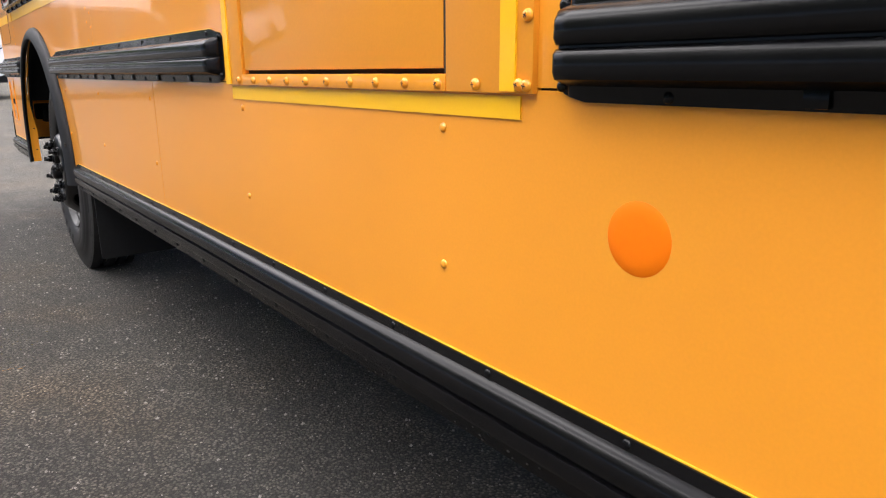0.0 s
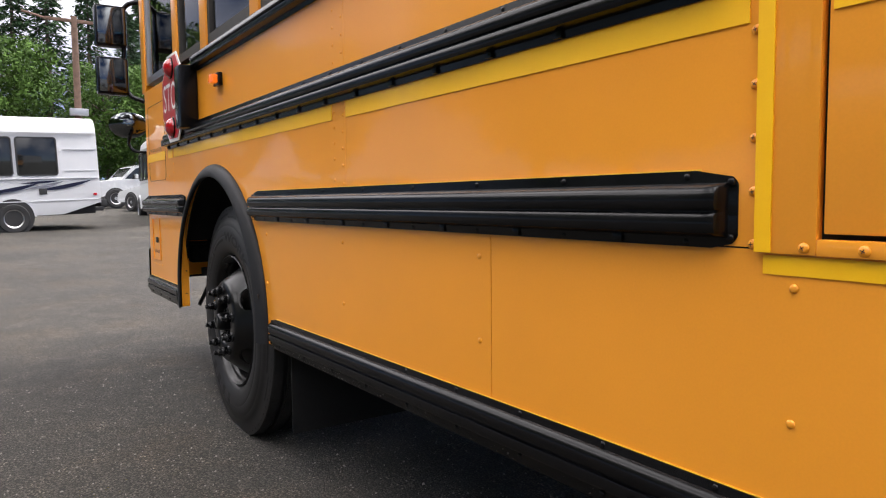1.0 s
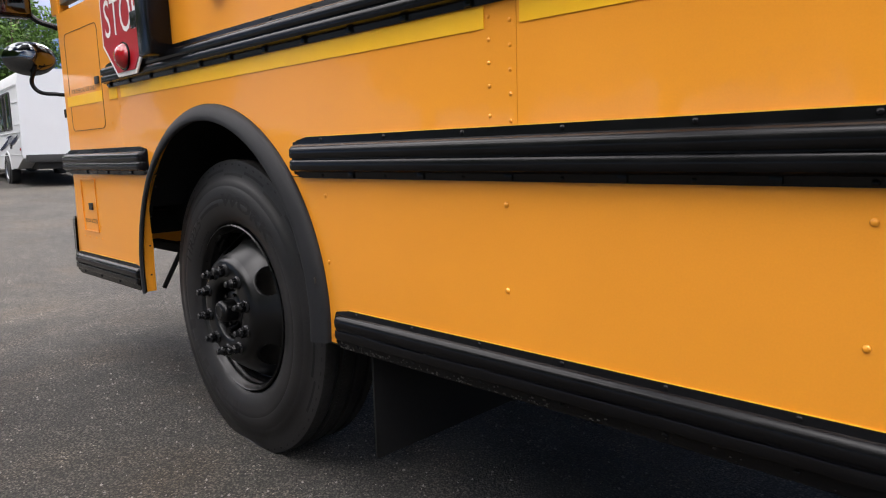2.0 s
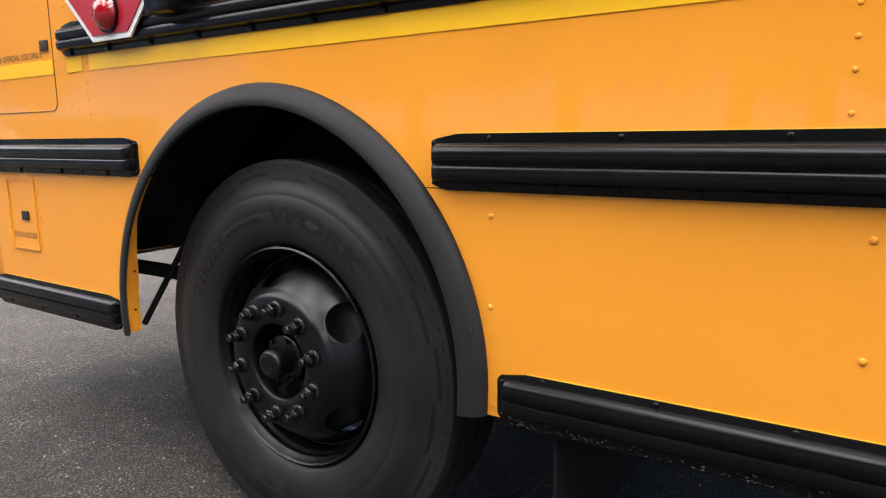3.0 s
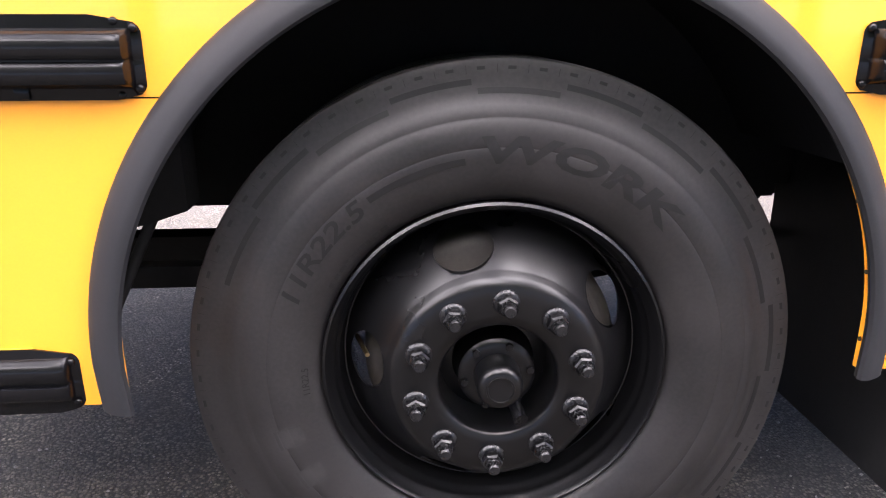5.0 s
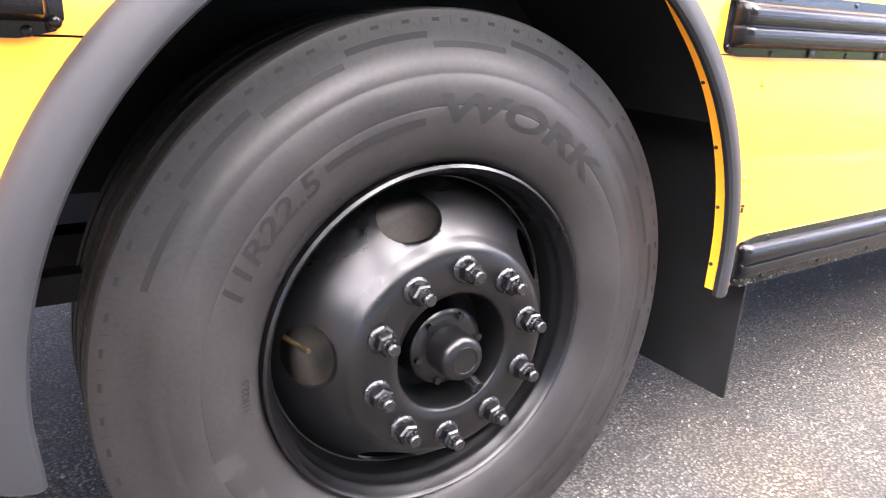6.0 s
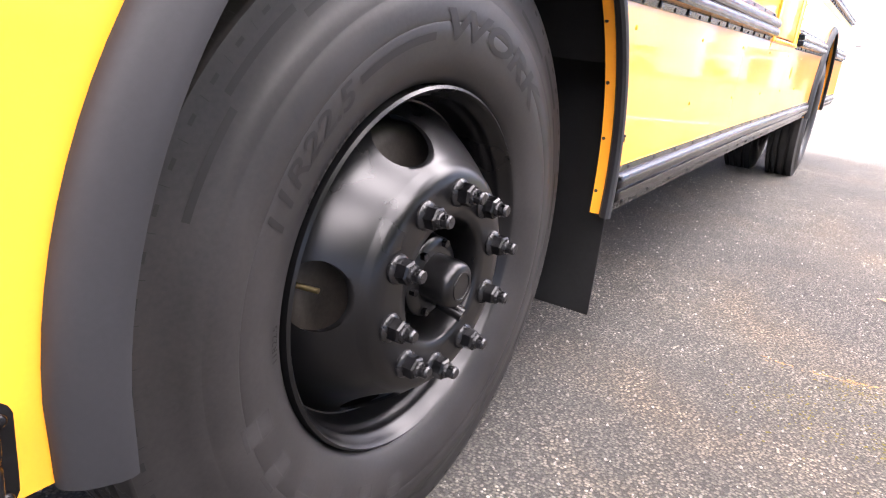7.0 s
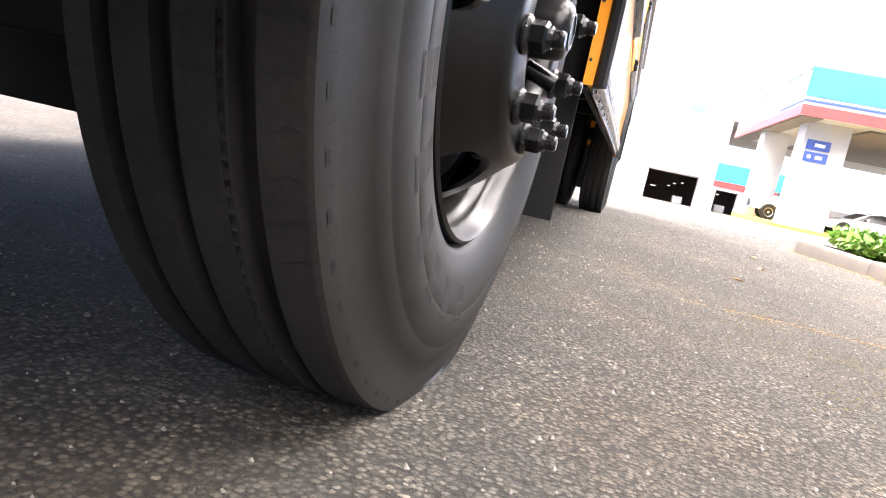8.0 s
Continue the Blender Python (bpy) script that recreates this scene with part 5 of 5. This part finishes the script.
for z0, z1 in ((3.25, 3.68), (2.72, 3.15)):
    plate = part("sign", box(34.93, 35.0, -8.0, -6.97, z0, z1, 0.005), BLUE, canopy, "blue sign plate with white bars")
    part("sign_bar", box(34.915, 34.93, -7.77, -7.32 if z0 > 3 else -7.47, z0 + 0.14, z1 - 0.14), WHITE, plate)
    if z0 < 3:
        part("sign_bar", tube((34.93, -7.2, (z0 + z1) / 2), (34.91, -7.2, (z0 + z1) / 2), 0.09, 16), WHITE, plate)
# flat dark sheet put under the inner soffit for its trusses and shade
part("soffit_dark_sheet", box(CX0 + 1.5, CX1, CY0, -9.3, 4.36, 4.44), INSIDE, canopy)
island = thing("canopy_island", "low raised island with a yellow painted edge", "kerb", kind="structure", at=pose(0, -0.85, 0))
part("island_kerb", box(33.2, 44.5, -20, -6.0, ground_z(40) - 0.2, ground_z(34) + 0.14, 0.03), YELLOW, island)

# ---- planter island beside the drive ----
planter = thing("planter_kerb", "concrete kerb of a raised planting bed", "kerb", kind="structure")
def kerb_run(p, q, w=0.16, h=0.13):
    p, q = Vector((*p, 0)), Vector((*q, 0))
    n = max(1, int((q - p).length / 1.8))
    for i in range(n):
        a, b = p.lerp(q, (i + 0.001) / n), p.lerp(q, (i + 0.999) / n)
        side = (q - p).normalized().cross(Vector((0, 0, 1))) * w
        z = ground_z((a.x + b.x) / 2)
        rings = []
        for c in (a, b):
            rings.append([(c + side * k + Vector((0, 0, z + hh))) for k, hh in ((0, -0.1), (0, h - 0.03), (0.12, h - 0.005), (0.3, h), (1, h), (1, -0.1))])
        part("kerb_stone", sweep(rings, closed=True, caps=True), CONCRETE, planter)
KERB = [(3.0, -2.30), (5.0, -2.06), (6.6, -1.90), (7.05, -1.98), (7.3, -2.25), (7.7, -3.6), (8.2, -6.0)]
for a, b in zip(KERB, KERB[1:]):
    kerb_run(a, b)
kerb_run((2.8, -6.0), (3.0, -2.30))
bm = bmesh.new()
bm.faces.new([bm.verts.new((x + dx, y + dy, ground_z(x) + 0.10)) for (x, y), (dx, dy) in zip(KERB + [(3.3, -6.0)], [(0.1, -0.1), (0, -0.1), (0, -0.1), (-0.1, -0.1), (-0.1, 0), (-0.1, 0), (-0.1, 0), (0, 0)])])
part("bed_soil", bm, SOIL, planter, smooth=0)
rng = np.random.default_rng(21)
for i in range(15):
    x, y = (7.05 - 0.42 * (i % 8), -2.55 - 0.5 * (i // 8) - 0.12 * math.sin(3.0 * i))
    s = thing("shrub", "low bright green leafy shrub in the planting bed", "shrub", at=pose(x, y, ground_z(x) + 0.10), group="shrubs in the bed")
    blobs = [((0.14 * math.cos(2.4 * j) * (j > 0), 0.14 * math.sin(2.4 * j) * (j > 0), 0.10 + 0.05 * (j % 2)), 0.13) for j in range(5)]
    me = leaf_cloud(blobs, 420, 0.05, rng)
    me.materials.append(SHRUB)
    part("leaves", me, None, s)
    bm = bmesh.new()
    for j in range(5):
        tube((0, 0, -0.02), blobs[j][0], 0.006, 5, bm, 0.003)
    part("stems", bm, BARK, s)

# painted line, leaves and grit on the asphalt
LINE = material("worn_white_line", (0.6, 0.59, 0.56), 0.8, vary=0.25, scale=8, fine=150, bump=0.2)
bm = bmesh.new()
p, q = Vector((13.5, 1.6, 0)), Vector((7.6, -3.4, 0))
side = (q - p).normalized().cross(Vector((0, 0, 1))) * 0.05
for i in range(12):
    a, b = p.lerp(q, i / 12), p.lerp(q, (i + 1) / 12)
    bm.faces.new([bm.verts.new(c + Vector((0, 0, ground_z(c.x) + 0.004))) for c in (a - side, b - side, b + side, a + side)])
tagged(part("painted_line", bm, LINE, None, smooth=0), "worn white painted line on the asphalt", "road marking", kind="structure")
DEAD = material("dry_leaf", (0.42, 0.24, 0.09), 0.7, vary=0.3, scale=30)
for x, y, s, r in ((4.15, -1.07, 0.05, 20), (2.38, -0.70, 0.03, 80), (3.27, -0.97, 0.035, 140), (5.6, -1.8, 0.04, 10), (6.3, -1.95, 0.04, 60), (4.9, -2.05, 0.05, 100)):
    bm = bmesh.new()
    mid = [bm.verts.new((s * u, 0, 0.004 + 0.10 * s * math.sin(3 * u))) for u in (-1, -0.5, 0, 0.5, 1)]
    for sgn in (-1, 1):
        rim = [bm.verts.new((s * u, sgn * s * w, 0.006 + 0.25 * s * w)) for u, w in ((-1, 0.02), (-0.5, 0.42), (0, 0.5), (0.5, 0.36), (1, 0.02))]
        for k in range(4):
            bm.faces.new((mid[k], mid[k + 1], rim[k + 1], rim[k]))
    ob = part("fallen_leaf", bm, DEAD, None, at=pose(x, y, ground_z(x), 0, 0, r))
    tagged(ob, "dry brown leaf lying on the asphalt", "leaf", group="fallen leaves")
STONE = material("light_grit", (0.23, 0.21, 0.185), 0.8, vary=0.55, scale=55)
rng = np.random.default_rng(8)
verts, faces = [], []
for i in range(6500):
    x, y = rng.uniform(-1.2, 5.0), rng.uniform(-2.0, 1.2)
    s = 0.0020 + 0.0042 * rng.random() ** 4
    n = len(verts)
    z = ground_z(x) + s * 0.3
    pts = np.array([(1, 0, 0), (0, 1, 0), (-1, 0, 0), (0, -1, 0), (0, 0, 1), (0, 0, -1)]) * s * rng.uniform(0.6, 1.3, (6, 3))
    verts += [tuple(p + (x, y, z)) for p in pts]
    faces += [(n + a, n + b, n + c) for a, b, c in ((0, 1, 4), (1, 2, 4), (2, 3, 4), (3, 0, 4), (1, 0, 5), (2, 1, 5), (3, 2, 5), (0, 3, 5))]
me = bpy.data.meshes.new("grit")
me.from_pydata(verts, [], faces)
me.materials.append(STONE)
tagged(new("loose_grit", me), "loose pale grit scattered on the asphalt", "gravel", kind="stuff")

LITTER = material("dry_litter", (0.30, 0.15, 0.05), 0.85, vary=0.5, scale=60, tint=(0.42, 0.24, 0.09))
rng = np.random.default_rng(31)
verts, faces = [], []
for a, b in zip(KERB, KERB[1:4]):
    for i in range(int(150 * math.dist(a, b))):
        u = rng.random()
        x, y = a[0] + (b[0] - a[0]) * u, a[1] + (b[1] - a[1]) * u + 0.012 + abs(rng.normal()) * 0.03
        d, w = 0.004 + 0.014 * rng.random() ** 2, rng.uniform(0, 6.28)
        n = len(verts)
        for k, r in ((0, 1.0), (1.5, 0.5), (3.1, 1.0), (4.7, 0.55)):
            verts.append((x + d * r * math.cos(w + k), y + d * r * math.sin(w + k), ground_z(x) + 0.003 + 0.006 * rng.random()))
        faces.append((n, n + 1, n + 2, n + 3))
me = bpy.data.meshes.new("litter")
me.from_pydata(verts, [], faces)
me.materials.append(LITTER)
tagged(new("leaf_litter", me), "dry brown leaf litter gathered along the kerb", "leaf litter", kind="stuff")

# a mossy seam across the asphalt, with brown needles caught in it, and thin moss about it
NEEDLE = material("brown_needles", (0.26, 0.13, 0.05), 0.9, spec=0.15, vary=0.4, scale=90, tint=(0.34, 0.20, 0.08))
MOSS = material("thin_moss", (0.085, 0.075, 0.022), 0.95, spec=0.1, vary=0.5, scale=70, tint=(0.12, 0.10, 0.03))
rng = np.random.default_rng(52)


def flecks(spots, long, wide):
    """Flat irregular flecks lying on the ground at the given places and headings."""
    verts, faces = [], []
    for x, y, w in spots:
        a, b = long * rng.uniform(0.4, 1.3), wide * rng.uniform(0.5, 1.4)
        c, d, n = math.cos(w), math.sin(w), len(verts)
        for u, v in ((-1, 0.1), (-0.3, 1), (0.6, 0.8), (1, -0.2), (0.2, -1), (-0.7, -0.7)):
            verts.append((x + a * u * c - b * v * d, y + a * u * d + b * v * c, ground_z(x) + 0.0022 + 0.0015 * rng.random()))
        faces.append(tuple(range(n, n + 6)))
    me = bpy.data.meshes.new("flecks")
    me.from_pydata(verts, [], faces)
    return me


def seam_x(y):
    return 1.385 + 0.022 * math.sin(5.0 * y) + 0.008 * math.sin(17.0 * y + 1)


spots = []
for i in range(520):
    y = -0.36 - 1.6 * rng.random() ** 0.7
    spots.append((seam_x(y) + rng.normal() * 0.009, y, 1.57 + rng.normal() * 0.35))
me = flecks(spots, 0.0085, 0.0014)
me.materials.append(NEEDLE)
tagged(new("pine_needles", me), "dry brown needles caught in a seam of the asphalt", "needles", kind="stuff")
spots = []
for cx, cy, spread, count in ((1.05, -0.52, 0.10, 170), (1.0, -0.78, 0.07, 120), (1.32, -0.62, 0.05, 70), (0.72, -0.92, 0.10, 150), (1.34, -1.0, 0.06, 80), (0.55, -0.62, 0.07, 60)):
    for i in range(count):
        spots.append((cx + rng.normal() * spread, cy + rng.normal() * spread, rng.uniform(0, 6.28)))
me = flecks(spots, 0.0046, 0.0028)
me.materials.append(MOSS)
tagged(new("moss", me), "thin olive moss flecks between the asphalt stones", "moss", kind="stuff")

MUD = material("dried_dirt", (0.055, 0.052, 0.048), 0.95, spec=0.1, vary=0.4, scale=80)
rng = np.random.default_rng(44)
verts, faces = [], []
for i in range(260):
    x = 0.70 + 0.7 * rng.random() ** 1.6 if i < 200 else rng.uniform(1.4, 3.6)
    z, r = 0.5005 + sag(x) + 0.014 * rng.random() ** 2, 0.0006 + 0.0021 * rng.random() ** 2
    n = len(verts)
    for k in range(5):
        a, q = 1.2566 * k, r * rng.uniform(0.6, 1.3)
        verts.append((x + 1.6 * q * math.cos(a), -0.0062, z + q * math.sin(a)))
    verts.append((x, -0.0078, z))
    faces += [(n + k, n + (k + 1) % 5, n + 5) for k in range(5)]
me = bpy.data.meshes.new("dried_dirt")
me.from_pydata(verts, [], faces)
me.materials.append(MUD)
tagged(part("dried_dirt", me, None, bus), "pale dried dirt spatter", kind="stuff")
